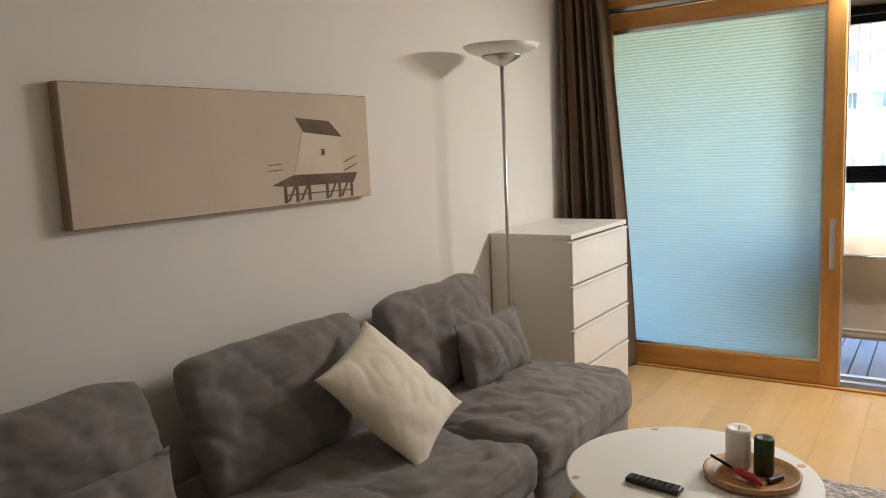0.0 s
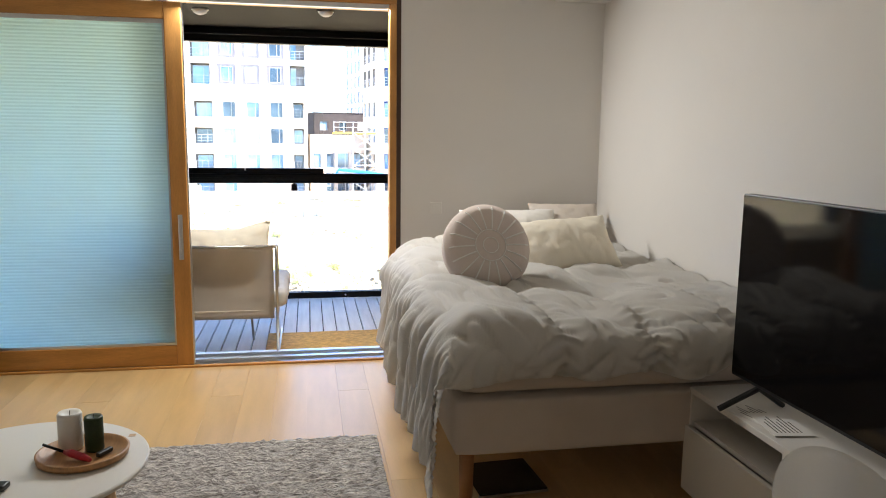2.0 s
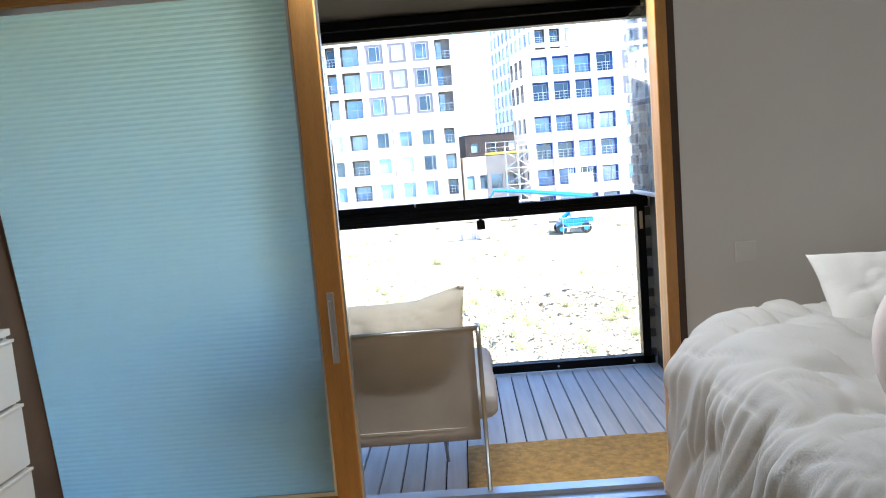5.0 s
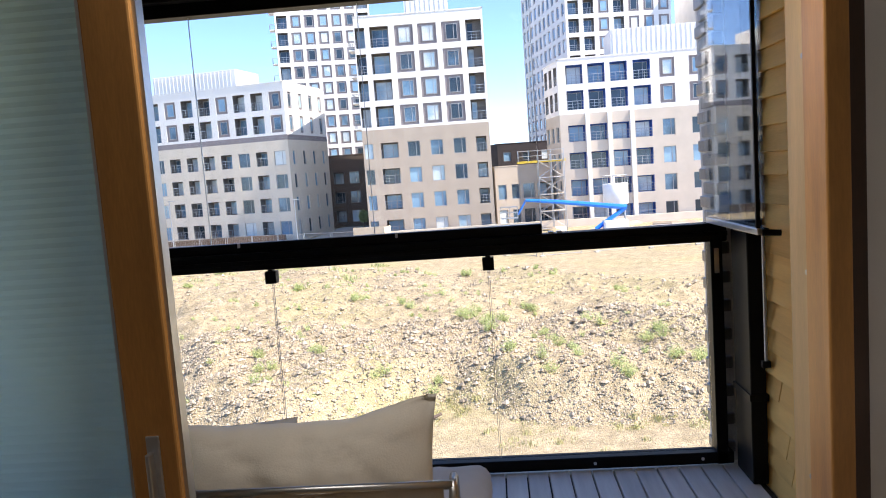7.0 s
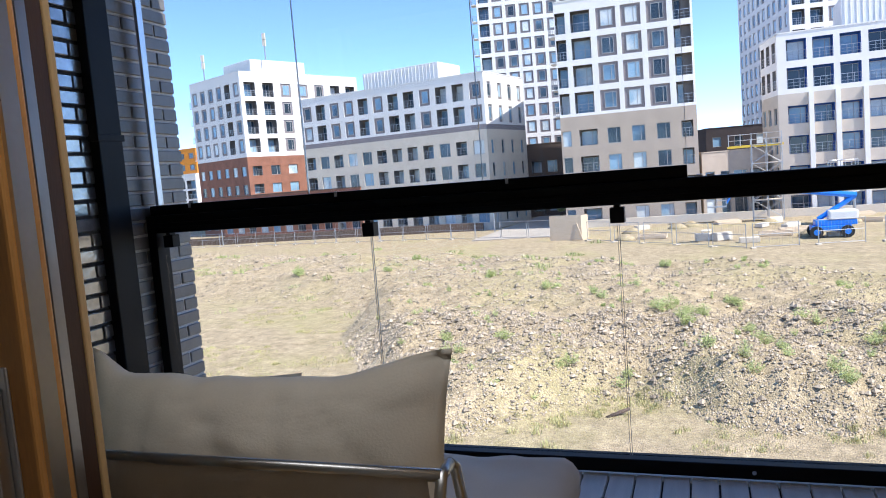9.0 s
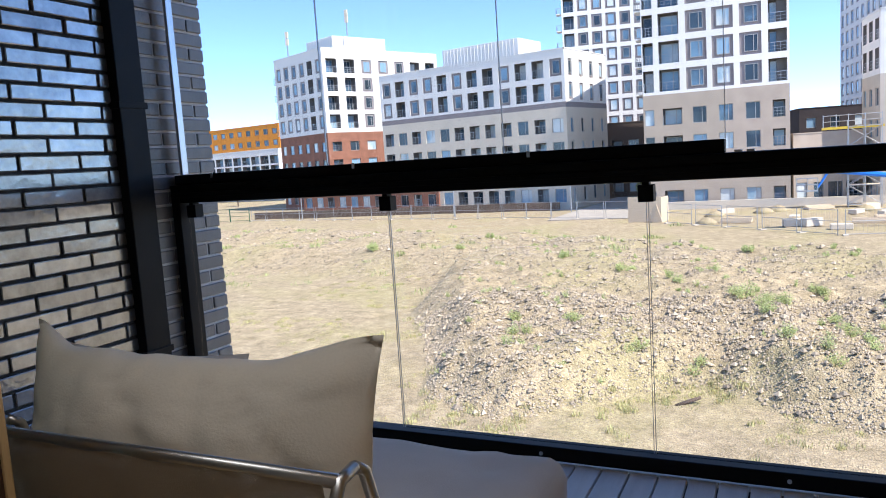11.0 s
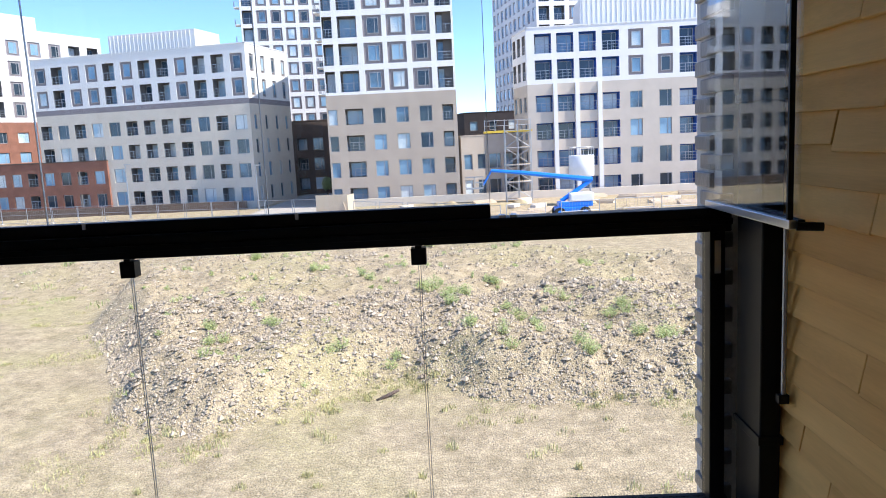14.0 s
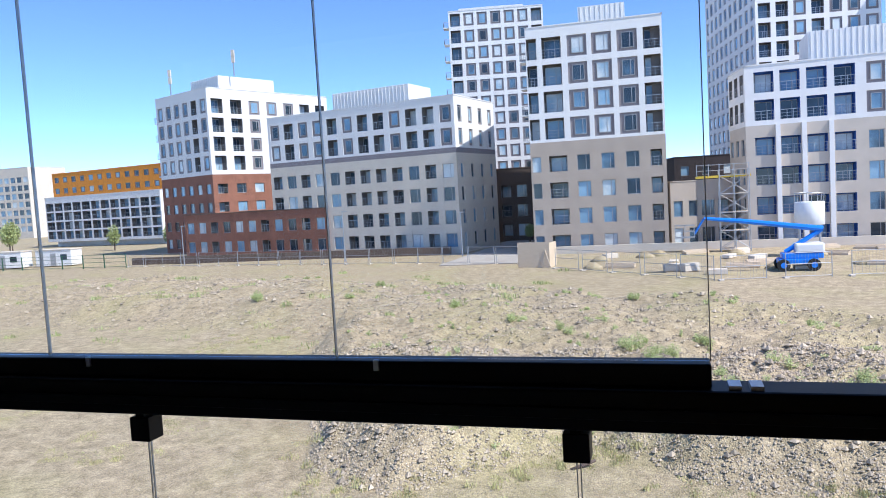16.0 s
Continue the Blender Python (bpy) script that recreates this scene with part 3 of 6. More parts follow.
# ---- sofa: four seat units along the wall ----
def sofa_unit(yc, w, depth, seed, chaise=False):
    s = thing("sofa_unit", "grey woven-cloth sofa unit with a loose back cushion" if not chaise else "grey woven-cloth chaise unit of the sofa",
              "sofa", pose(XL + 0.03 + depth / 2, yc, 0), "sofa units along the wall")
    b = soft_box(depth - 0.04, w - 0.01, 0.17, 0.03, seed, 0.003, 10, 0.0)
    bmesh.ops.translate(b, verts=b.verts[:], vec=(0, 0, 0.11))
    part("base", b, "sofa_cloth", s, smooth=True)
    q = soft_box(depth, w, 0.19, 0.06, seed + 3, 0.012, 70, 0.03)
    bmesh.ops.translate(q, verts=q.verts[:], vec=(0, 0, 0.255))
    for v in q.verts:
        if v.co.z > 0.40:
            v.co.z -= 0.005 * crease(Vector((v.co.x * 3 + seed, v.co.y * 5, 1))) + 0.005 * crease(Vector((v.co.x * 7, v.co.y * 9 + seed, 5)))
    part("seat_cushion", q, "sofa_cloth", s, smooth=True)
    for sx in (-1, 1):
        for sy in (-1, 1):
            part("leg", tube([(sx * (depth / 2 - 0.08), sy * (w / 2 - 0.08), 0), (sx * (depth / 2 - 0.08), sy * (w / 2 - 0.08), 0.125)], [0.014, 0.02], 10), "steel", s, smooth=True)
    c = cushion(w * 0.93, 0.50, 0.24, seed, 44, 0.05, 0.026, 0.40)
    for v in c.verts:
        u, k = v.co.x / (w * 0.465), v.co.z / 0.25
        v.co.y += math.copysign(0.004, -v.co.y) * (crease(Vector((u * 2.2 + seed, k * 1.3, 2))) + 0.6 * crease(Vector((u * 5, k * 4 + seed, 7))))
        v.co.x -= 0.035 * u * min(1.0, abs(k)) ** 5
        v.co.z -= 0.035 * k * min(1.0, abs(u)) ** 5 + 0.014 * max(0.0, k) * (1 + noise.noise(Vector((u * 2.5, seed, 0))))
    c.transform(Matrix.Translation((-depth / 2 + 0.20, 0, 0.655)) @ Euler((radians(-17), 0, radians(90)), "XYZ").to_matrix().to_4x4())
    part("back_cushion", c, "sofa_cloth", s, smooth=True)
    return s


sofa_unit(-1.975, 0.93, 0.93, 1)
sofa_unit(-2.915, 0.93, 0.93, 2)
sofa_unit(-3.855, 0.93, 1.02, 3)


def loose_cushion(name, label, w, h, t, m, material, seed, wr=0.012):
    c = thing(name, label, "cushion", m)
    part("cover", cushion(w, h, t, seed, 40, 0.09, wr), material, c, smooth=True)
    return c


loose_cushion("lumbar_cushion", "small oblong grey cushion on the sofa", 0.50, 0.30, 0.17, pose(-1.06, -1.87, 0.585, -14, 0, 86), "sofa_cloth", 11, 0.015)
loose_cushion("scatter_cushion", "square cream cushion leaning on the sofa", 0.40, 0.47, 0.15, pose(-0.97, -2.72, 0.645, -42, 0, 88) @ pose(0, 0, 0, 0, -22, 0), "cream_linen", 12, 0.012)
loose_cushion("lumbar_cushion", "small oblong grey cushion on the sofa", 0.50, 0.30, 0.17, pose(-1.04, -3.78, 0.585, -20, 0, 90), "sofa_cloth", 13, 0.015)

# ---- rug and coffee table ----
rug = thing("rug", "thick grey woven wool rug on the floor", "rug")
bm = bmesh.new()
rx0, rx1, ry0, ry1 = -0.42, 1.18, -3.62, -1.325
nx, ny = 150, 200
g = [[bm.verts.new((rx0 + (rx1 - rx0) * i / nx + 0.006 * noise.noise(Vector((j * 0.4, 0, 0))), ry0 + (ry1 - ry0) * j / ny + 0.008 * noise.noise(Vector((i * 0.5, 7, 0))),
                    0.018 + 0.008 * math.sin(j * 2.1 + 3 * noise.noise(Vector((i * 0.16, j * 0.1, 3)))) + 0.010 * noise.noise(Vector((i * 0.45, j * 0.9, 0))))) for i in range(nx + 1)] for j in range(ny + 1)]
for j in range(ny):
    for i in range(nx):
        bm.faces.new((g[j][i], g[j][i + 1], g[j + 1][i + 1], g[j + 1][i]))
edge = bmesh.ops.extrude_edge_only(bm, edges=[e for e in bm.edges if e.is_boundary])
for v in edge["geom"]:
    if isinstance(v, bmesh.types.BMVert):
        v.co.z = 0.001
part("wool_surface", bm, "rug_wool", rug, smooth=True)

table = thing("coffee_table", "round white coffee table with pale wooden legs", "table", pose(-0.04, -2.43, 0))
part("tabletop", lathe([(0.36, 0.418), (0.375, 0.422), (0.38, 0.43), (0.38, 0.436), (0.375, 0.44)], 72), "white_lacquer", table)
for k, a in enumerate((35, 125, 215, 305)):
    c, s = math.cos(radians(a)), math.sin(radians(a))
    part("leg", tube([(c * 0.30, s * 0.30, 0.03), (c * 0.24, s * 0.24, 0.42)], [0.015, 0.024], 14), "pale_wood", table, smooth=True)
    part("leg_joint", box(c * 0.355 - 0.012, c * 0.355 + 0.012, s * 0.355 - 0.012, s * 0.355 + 0.012, 0.424, 0.4412), "pale_wood", table, "small wooden joint set in the rim", bevel=0.002)
part("cross_brace", box(-0.25, 0.25, -0.02, 0.02, 0.39, 0.416), "pale_wood", table, bevel=0.003)
part("cross_brace", box(-0.02, 0.02, -0.25, 0.25, 0.363, 0.389), "pale_wood", table, bevel=0.003)

TZ = 0.441
tray = thing("serving_tray", "round brown wooden tray on the coffee table", "tray", pose(0.135, -2.385, TZ))
part("dish", lathe([(0.125, 0), (0.137, 0.004), (0.140, 0.022), (0.132, 0.024), (0.126, 0.010), (0.02, 0.009)], 56), "tray_wood", tray, smooth=True)
cw = thing("pillar_candle", "thick white pillar candle on the tray", "candle", pose(0.085, -2.335, TZ + 0.011))
part("wax", lathe([(0.036, 0), (0.038, 0.004), (0.038, 0.115), (0.034, 0.123), (0.024, 0.118), (0.006, 0.112)], 36), "wax_white", cw, smooth=True)
part("wick", tube([(0, 0, 0.11), (0.002, 0, 0.128)], 0.0014, 6), "ink", cw)
cg = thing("pillar_candle", "slim dark green pillar candle on the tray", "candle", pose(0.165, -2.362, TZ + 0.011))
part("wax", lathe([(0.027, 0), (0.029, 0.004), (0.029, 0.108), (0.026, 0.115), (0.018, 0.111), (0.004, 0.108)], 36), "wax_green", cg, smooth=True)
part("wick", tube([(0, 0, 0.107), (0.002, 0, 0.122)], 0.0014, 6), "ink", cg)
lt = thing("candle_lighter", "slender red gas lighter lying on the tray", "lighter", pose(0.115, -2.43, TZ + 0.028, 0, 4, -30))
part("body", tube([(-0.03, 0, 0), (0, 0, 0.002), (0.05, 0, 0), (0.075, 0, -0.003)], [0.008, 0.013, 0.012, 0.006], 12), "chilli_red", lt, smooth=True)
part("nozzle", tube([(-0.12, 0, 0.004), (-0.03, 0, 0)], 0.0045, 10), "black_metal", lt, smooth=True)
mb = thing("lighter_case", "small black case lying on the tray", "case", pose(0.205, -2.405, TZ + 0.018, 0, 0, 60))
part("body", box(-0.03, 0.03, -0.008, 0.008, -0.006, 0.008), "black_plastic", mb, bevel=0.003)
rm = thing("remote_control", "black television remote control on the table", "remote", pose(-0.10, -2.585, TZ, 0, 0, -6))
part("body", box(-0.085, 0.085, -0.021, 0.021, 0.001, 0.018), "black_plastic", rm, bevel=0.005)
for i in range(7):
    for j in (-1, 0, 1):
        part("button", box(-0.065 + i * 0.019, -0.055 + i * 0.019, j * 0.011 - 0.003, j * 0.011 + 0.003, 0.018, 0.0195), "screen", rm)

# ---- bed ----
BX0, BX1, BY0, BY1 = 1.40, 2.80, -2.20, -0.12
bed = thing("bed", "box-spring bed with a beige cloth base on wooden legs", "bed")
bb = soft_box(BX1 - BX0, BY1 - BY0, 0.23, 0.02, 4, 0.002, 14, 0.0)
bmesh.ops.translate(bb, verts=bb.verts[:], vec=((BX0 + BX1) / 2, (BY0 + BY1) / 2, 0.265))
part("base", bb, "bed_base_cloth", bed, smooth=True)
bb = soft_box(BX1 - BX0 - 0.01, BY1 - BY0 - 0.01, 0.20, 0.06, 5, 0.004, 14, 0.0)
bmesh.ops.translate(bb, verts=bb.verts[:], vec=((BX0 + BX1) / 2, (BY0 + BY1) / 2, 0.495))
part("mattress", bb, "bed_base_cloth", bed, "thick mattress in pale cloth", smooth=True)
for lx in (BX0 + 0.06, BX1 - 0.06):
    for ly in (BY0 + 0.06, BY1 - 0.08):
        part("leg", tube([(lx, ly, 0), (lx, ly, 0.268)], [0.026, 0.03], 16), "leg_wood", bed, smooth=True)

# duvet: lies on the mattress, hangs over the open side and the foot
duvet = thing("duvet", "rumpled white duvet hanging over the bed's sides", "duvet")
bm = bmesh.new()
nu, nv = 190, 220
DTOP = 0.80


def fall(s, reach, drop, rad=0.12):
    """How far out and down the cloth goes, s metres past the edge."""
    a = min(1.0, max(0.0, s / (rad * 1.57)))
    if s <= 0:
        return 0.0, 0.0
    out = rad * math.sin(a * math.pi / 2)
    down = rad * (1 - math.cos(a * math.pi / 2))
    if a >= 1:
        down += s - rad * 1.57
        out += 0.05 * (s - rad * 1.57)
    return out, down


def smooth_step(a, b, v):
    k = max(0.0, min(1.0, (v - a) / (b - a)))
    return k * k * (3 - 2 * k)


g = []
sx0, sx1, sy0, sy1 = -0.62, BX1 - BX0, -0.21, BY1 - BY0 - 0.12
INSET, RAD = 0.10, 0.20


def ridge(v):
    """A sharp crease where the noise crosses zero."""
    return (1 - min(1.0, 4.0 * abs(noise.noise(v)))) ** 2


for j in range(nv + 1):
    line = []
    for i in range(nu + 1):
        s, t = sx0 + (sx1 - sx0) * i / nu, sy0 + (sy1 - sy0) * j / nv
        ox, dx = fall(INSET - s, 0, 0, RAD)
        oy, dy = fall(INSET - t, 0, 0, RAD)
        x = BX0 + max(s, INSET) - ox
        y = BY0 + max(t, INSET) - oy
        z = DTOP - max(dx, dy) - 0.40 * min(dx, dy) + 0.06 * smooth_step(0.9, 1.7, t) * smooth_step(-0.05, 0.15, s) * (1 - smooth_step(0.45, 1.1, s))
        p = Vector((s, t, 0))
        hang_x, hang_y = min(1.0, dx / 0.16), min(1.0, dy / 0.16)
        top = (1 - hang_x) * (1 - hang_y)
        # plump squares of filling, soft dents, long fine wrinkles
        z += top * (0.045 * noise.noise(p * 2.1) + 0.026 * noise.noise(p * 4.3 + Vector((2, 5, 0))) - 0.020 * ridge(Vector((s * 1.6 + t * 1.1, t * 1.7, 2))) - 0.018 * ridge(Vector((s * 9 + t * 3, t * 3.2, 6))))
        fan = t * 15 + 4.0 * noise.noise(Vector((t * 1.8, s * 1.5, 1))) + s * 3
        wx = 0.016 * math.sin(fan) + 0.012 * math.sin(fan * 2.3 + 1) - 0.018 * ridge(Vector((t * 6 + s * 2.5, s * 1.3, 9))) - 0.018 * ridge(Vector((t * 15 + s * 5, s * 2.6, 19))) + 0.035 * noise.noise(Vector((t * 2.0, s * 2.0, 4)))
        x -= hang_x * wx
        wy = 0.03 + 0.035 * noise.noise(Vector((s * 2.4, t * 4, 14))) - 0.014 * ridge(Vector((s * 4 + t * 5, t * 3 - s * 3, 11))) - 0.014 * ridge(Vector((s * 11 - t * 9, t * 6, 21)))
        for sq in (0.42, 0.80, 1.16):
            ds = s - sq - 0.02 * math.sin(t * 6)
            gather = math.exp(-(ds / 0.07) ** 2) * (0.5 + 0.5 * math.sin(t * 95 + abs(ds) * 70))
            wy -= 0.024 * gather + 0.034 * math.exp(-(ds / 0.055) ** 2)
            z -= (0.014 * gather * smooth_step(0.75, 0.35, t) + 0.018 * math.exp(-(ds / 0.05) ** 2)) * top
        y -= hang_y * wy
        z -= hang_y * (0.025 * math.sin(s * 8.3 + 0.6) + 0.06 * noise.noise(Vector((s * 3.1, 3, 3)))) + hang_x * 0.02 * math.sin(t * 5)
        edge_r = max(0.0, min(1.0, (BX1 - x) / 0.10))
        z += 0.02 * (1 - edge_r)
        line.append(bm.verts.new((min(x, XR - 0.02), y, max(z, 0.14))))
    g.append(line)
for j in range(nv):
    for i in range(nu):
        bm.faces.new((g[j][i], g[j][i + 1], g[j + 1][i + 1], g[j + 1][i]))
bmesh.ops.solidify(bm, geom=bm.faces[:], thickness=0.03)
part("cover", bm, "white_linen", duvet, smooth=True)


def bed_pillow(name, label, w, h, t, m, material, seed):
    c = thing(name, label, "pillow", m)
    part("cover", cushion(w, h, t, seed, 40, 0.06, 0.014, 0.5), material, c, smooth=True)


bed_pillow("bed_pillow", "plump white pillow propped at the head of the bed", 0.62, 0.40, 0.18, pose(2.10, -0.42, 0.88, -40, 0, 0), "white_linen", 21)
bed_pillow("bed_pillow", "plump beige pillow in the corner of the bed", 0.46, 0.38, 0.18, pose(2.50, -0.28, 0.91, -38, 0, -6), "beige_linen", 22)
bed_pillow("bed_pillow", "long cream pillow lying in front of the others", 0.62, 0.36, 0.18, pose(2.28, -0.86, 0.885, -42, -4, 4), "cream_linen", 23)

# round cushion with a radiating stitched pattern
rc = thing("round_cushion", "round blush-white floor cushion with sunburst stitching", "cushion", pose(1.745, -1.22, 0.925, 68, 0, 6))
R = 0.225
part("cover", lathe([(0.02, -0.075), (0.12, -0.078), (0.185, -0.066), (R, -0.03), (R + 0.003, 0.0), (R, 0.03), (0.185, 0.066), (0.12, 0.078), (0.02, 0.075)], 64), "pink_stripe", rc, smooth=True)
for k in range(18):
    a = 2 * math.pi * k / 18
    pts = [(math.cos(a) * r, math.sin(a) * r, z) for r, z in ((0.085, 0.0795), (0.13, 0.077), (0.185, 0.067), (0.207, 0.045))]
    part("seam", tube(pts, 0.0042, 6), "white_linen", rc)
for r in (0.08, 0.04):
    part("stitched_ring", tube([(math.cos(a) * r, math.sin(a) * r, 0.0785) for a in [2 * math.pi * k / 32 for k in range(33)]], 0.0024, 6), "white_linen", rc)

# bathroom scale under the bed
sc = thing("bathroom_scale", "flat glass bathroom scale under the bed", "scale", pose(1.68, -1.88, 0, 0, 0, 4))
part("plate", box(-0.15, 0.15, -0.15, 0.15, 0.018, 0.026), "screen", sc, bevel=0.003)
part("rim", box(-0.152, 0.152, -0.152, -0.140, 0.008, 0.018), "steel", sc)
for sx in (-0.11, 0.11):
    for sy in (-0.11, 0.11):
        part("foot", tube([(sx, sy, 0), (sx, sy, 0.018)], 0.018, 14), "black_plastic", sc)

# ---- tv bench and television ----
bench = thing("tv_bench", "white low television bench with open shelves and drawers", "tv bench")
bx0, bx1, by0, by1, bz = 2.365, XR - 0.02, -4.00, -2.19, 0.50
part("top", box(bx0, bx1, by0, by1, bz - 0.025, bz), "white_lacquer", bench, bevel=0.002)
part("bottom", box(bx0 + 0.01, bx1, by0 + 0.02, by1 - 0.02, 0.06, 0.085), "white_lacquer", bench)
part("back", box(bx1 - 0.01, bx1, by0 + 0.02, by1 - 0.02, 0.085, bz - 0.025), "white_lacquer", bench)
part("side", box(bx0, bx1, by1 - 0.02, by1, 0.06, bz - 0.025), "white_lacquer", bench, bevel=0.002)
part("side", box(bx0, bx1, by0, by0 + 0.02, 0.06, bz - 0.025), "white_lacquer", bench, bevel=0.002)
part("shelf", box(bx0 + 0.01, bx1 - 0.01, by0 + 0.02, by1 - 0.02, 0.345, 0.362), "white_lacquer", bench)
for k in range(2):
    yd = by1 - 0.6 * (k + 1)
    part("divider", box(bx0 + 0.005, bx1 - 0.01, yd - 0.01, yd + 0.01, 0.085, bz - 0.025), "white_lacquer", bench)
for k in range(3):
    part("drawer", box(bx0 - 0.018, bx0 + 0.002, by1 - 0.6 * (k + 1) + 0.003, by1 - 0.6 * k - 0.003, 0.075, 0.345), "white_lacquer", bench, bevel=0.003)
for lx in (bx0 + 0.05, bx1 - 0.05):
    for ly in (by0 + 0.06, by1 - 0.06):
        part("foot", tube([(lx, ly, 0), (lx, ly, 0.062)], 0.02, 12), "white_lacquer", bench)

tv = thing("television", "large black flat-screen television on the bench", "television", pose(2.462, -2.915, bz, 0, 0, 0))
part("housing", box(0.0, 0.035, -0.60, 0.60, 0.09, 0.785), "black_plastic", tv, bevel=0.004)
part("screen", box(-0.004, 0.0, -0.592, 0.592, 0.105, 0.778), "screen", tv)
part("rear_case", box(0.035, 0.075, -0.40, 0.40, 0.12, 0.50), "black_plastic", tv, bevel=0.01)
for sy in (-0.44, 0.44):
    part("stand_leg", tube([(0.015, sy, 0.085), (-0.13, sy + 0.02, 0.006)], 0.011, 8), "black_plastic", tv)
    part("stand_leg", tube([(0.015, sy, 0.085), (0.13, sy + 0.02, 0.006)], 0.011, 8), "black_plastic", tv)
for k, (dx, dy, a) in enumerate(((2.45, -2.50, 12), (2.47, -2.62, -8))):
    pp = thing("paper_sheet", "white printed paper sheet on the bench", "paper", pose(dx, dy, bz + 0.001 + 0.0025 * k, 0, 0, a))
    part("sheet", box(-0.07, 0.07, -0.105, 0.105, 0, 0.002), "paper", pp)
    for i in range(7):
        part("text_line", box(-0.05 + i * 0.014, -0.046 + i * 0.014, -0.08, 0.02 + 0.05 * ((i * 7) % 3) / 2, 0.002, 0.0024), "ink", pp)

# dining chair back that stands behind the bench corner
dc = thing("shell_chair", "white rounded shell chair seen from above", "chair", pose(2.02, -3.62, 0, 0, 0, 15))
bm = bmesh.new()
g = []
for j in range(13):
    line = []
    for i in range(25):
        a = math.pi * (i / 24)
        v = j / 12
        r = 0.19 + 0.045 * v
        line.append(bm.verts.new((r * math.cos(a), r * math.sin(a) * 0.95, 0.44 + v * (0.33 * math.sin(a) ** 0.6 + 0.02))))
    g.append(line)
for j in range(12):
    for i in range(24):
        bm.faces.new((g[j][i], g[j][i + 1], g[j + 1][i + 1], g[j + 1][i]))
bmesh.ops.solidify(bm, geom=bm.faces[:], thickness=0.012)
part("backrest", bm, "white_lacquer", dc, smooth=True)
part("seat", lathe([(0.02, 0.425), (0.17, 0.43), (0.195, 0.44), (0.195, 0.452), (0.16, 0.448), (0.02, 0.44)], 40), "white_lacquer", dc, smooth=True)
for a in (45, 135, 225, 315):
    c, s = math.cos(radians(a)), math.sin(radians(a))
    part("leg", tube([(c * 0.23, s * 0.23, 0), (c * 0.11, s * 0.11, 0.43)], [0.012, 0.018], 10), "pale_wood", dc, smooth=True)

# ---- balcony ----
DZK = -0.04          # deck level
BXL, BXR, RY = -1.55, 1.95, 2.21
slab = setting(part("balcony_slab", box(BXL - 0.3, BXR + 0.3, WY, RY + 0.12, -0.32, DZK - 0.03), "facade_grey"), "concrete balcony slab under the deck", "slab")
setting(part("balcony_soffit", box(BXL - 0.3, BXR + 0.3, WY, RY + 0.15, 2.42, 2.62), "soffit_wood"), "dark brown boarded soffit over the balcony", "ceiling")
setting(part("balcony_beam", box(BXL - 0.3, BXR + 0.3, RY - 0.03, RY + 0.06, 2.30, 2.42), "black_metal", bevel=0.004), "black head beam of the balcony glazing", "beam")
setting(part("glazing_track", box(BXL, BXR, RY - 0.09, RY - 0.035, 2.36, 2.415), "black_metal", bevel=0.004), "black upper track of the balcony glazing", "track")
setting(part("outer_wall_head", box(BXL - 0.3, BXR + 0.3, WY, WY + 0.03, DZ, 2.42), "dark_wood"), "dark boarding over the door outside", "wall")
setting(part("outer_wall_side", box(DX1 + 0.03, BXR + 0.3, WY, WY + 0.03, DZK, DZ), "dark_wood"), "dark boarding beside the door outside", "wall")
for lx, ly in ((0.08, 1.20), (1.015, 1.06)):
    dl = thing("soffit_light", "small round white lamp on the balcony soffit", "lamp", pose(lx, ly, 2.42), "lamps on the soffit")
    part("dome", lathe([(0.055, 0), (0.055, -0.012), (0.045, -0.03), (0.02, -0.042)], 28), "lamp_white", dl, smooth=True)
    part("collar", lathe([(0.062, 0), (0.062, -0.008), (0.056, -0.008)], 28), "aluminium", dl)

# railing
rail = thing("balcony_railing", "black metal balcony railing with clear glass infill", "railing")
part("handrail", box(BXL + 0.03, BXR - 0.08, RY - 0.045, RY + 0.05, 1.05, 1.138), "black_metal", rail, bevel=0.006)
part("rail_lip", box(BXL + 0.03, BXR - 0.08, RY - 0.055, RY - 0.045, 1.078, 1.10), "black_metal", rail, bevel=0.002)
part("glazing_profile", box(BXL + 0.03, 1.008, RY - 0.02, RY + 0.04, 1.138, 1.186), "black_metal", rail, "raised profile that carries the upper panes", bevel=0.004)
for x in (-1.28, -0.49, 0.30):
    part("pane_clip", box(x - 0.006, x + 0.006, RY - 0.026, RY - 0.02, 1.165, 1.189), "aluminium", rail)
for x in (1.05, 1.09):
    part("pane_clip", box(x - 0.012, x + 0.012, RY - 0.03, RY + 0.02, 1.138, 1.146), "aluminium", rail)
part("bottom_rail", box(BXL + 0.03, BXR - 0.08, RY - 0.05, RY + 0.03, DZK + 0.002, DZK + 0.06), "black_metal", rail, bevel=0.004)
for x in (-1.1, 0.3, 1.2, 1.72):
    part("bolt", tube([(x, RY - 0.054, DZK + 0.03), (x, RY - 0.05, DZK + 0.03)], 0.008, 10), "aluminium", rail)
for x in (-1.42, -0.342, 0.738):
    part("glass_clamp", box(x - 0.028, x + 0.028, RY - 0.035, RY + 0.02, 0.978, 1.04), "black_metal", rail, bevel=0.003)
    part("clamp_stem", box(x - 0.012, x + 0.012, RY - 0.03, RY + 0.01, 1.04, 1.052), "black_metal", rail)
edges = [-1.47, -0.342, 0.738, 1.788]
for a, b in zip(edges, edges[1:]):
    p = part("lower_pane", box(a + 0.003, b - 0.003, RY - 0.006, RY + 0.006, DZK + 0.06, 1.049), "glass", rail)
    p.visible_shadow = False
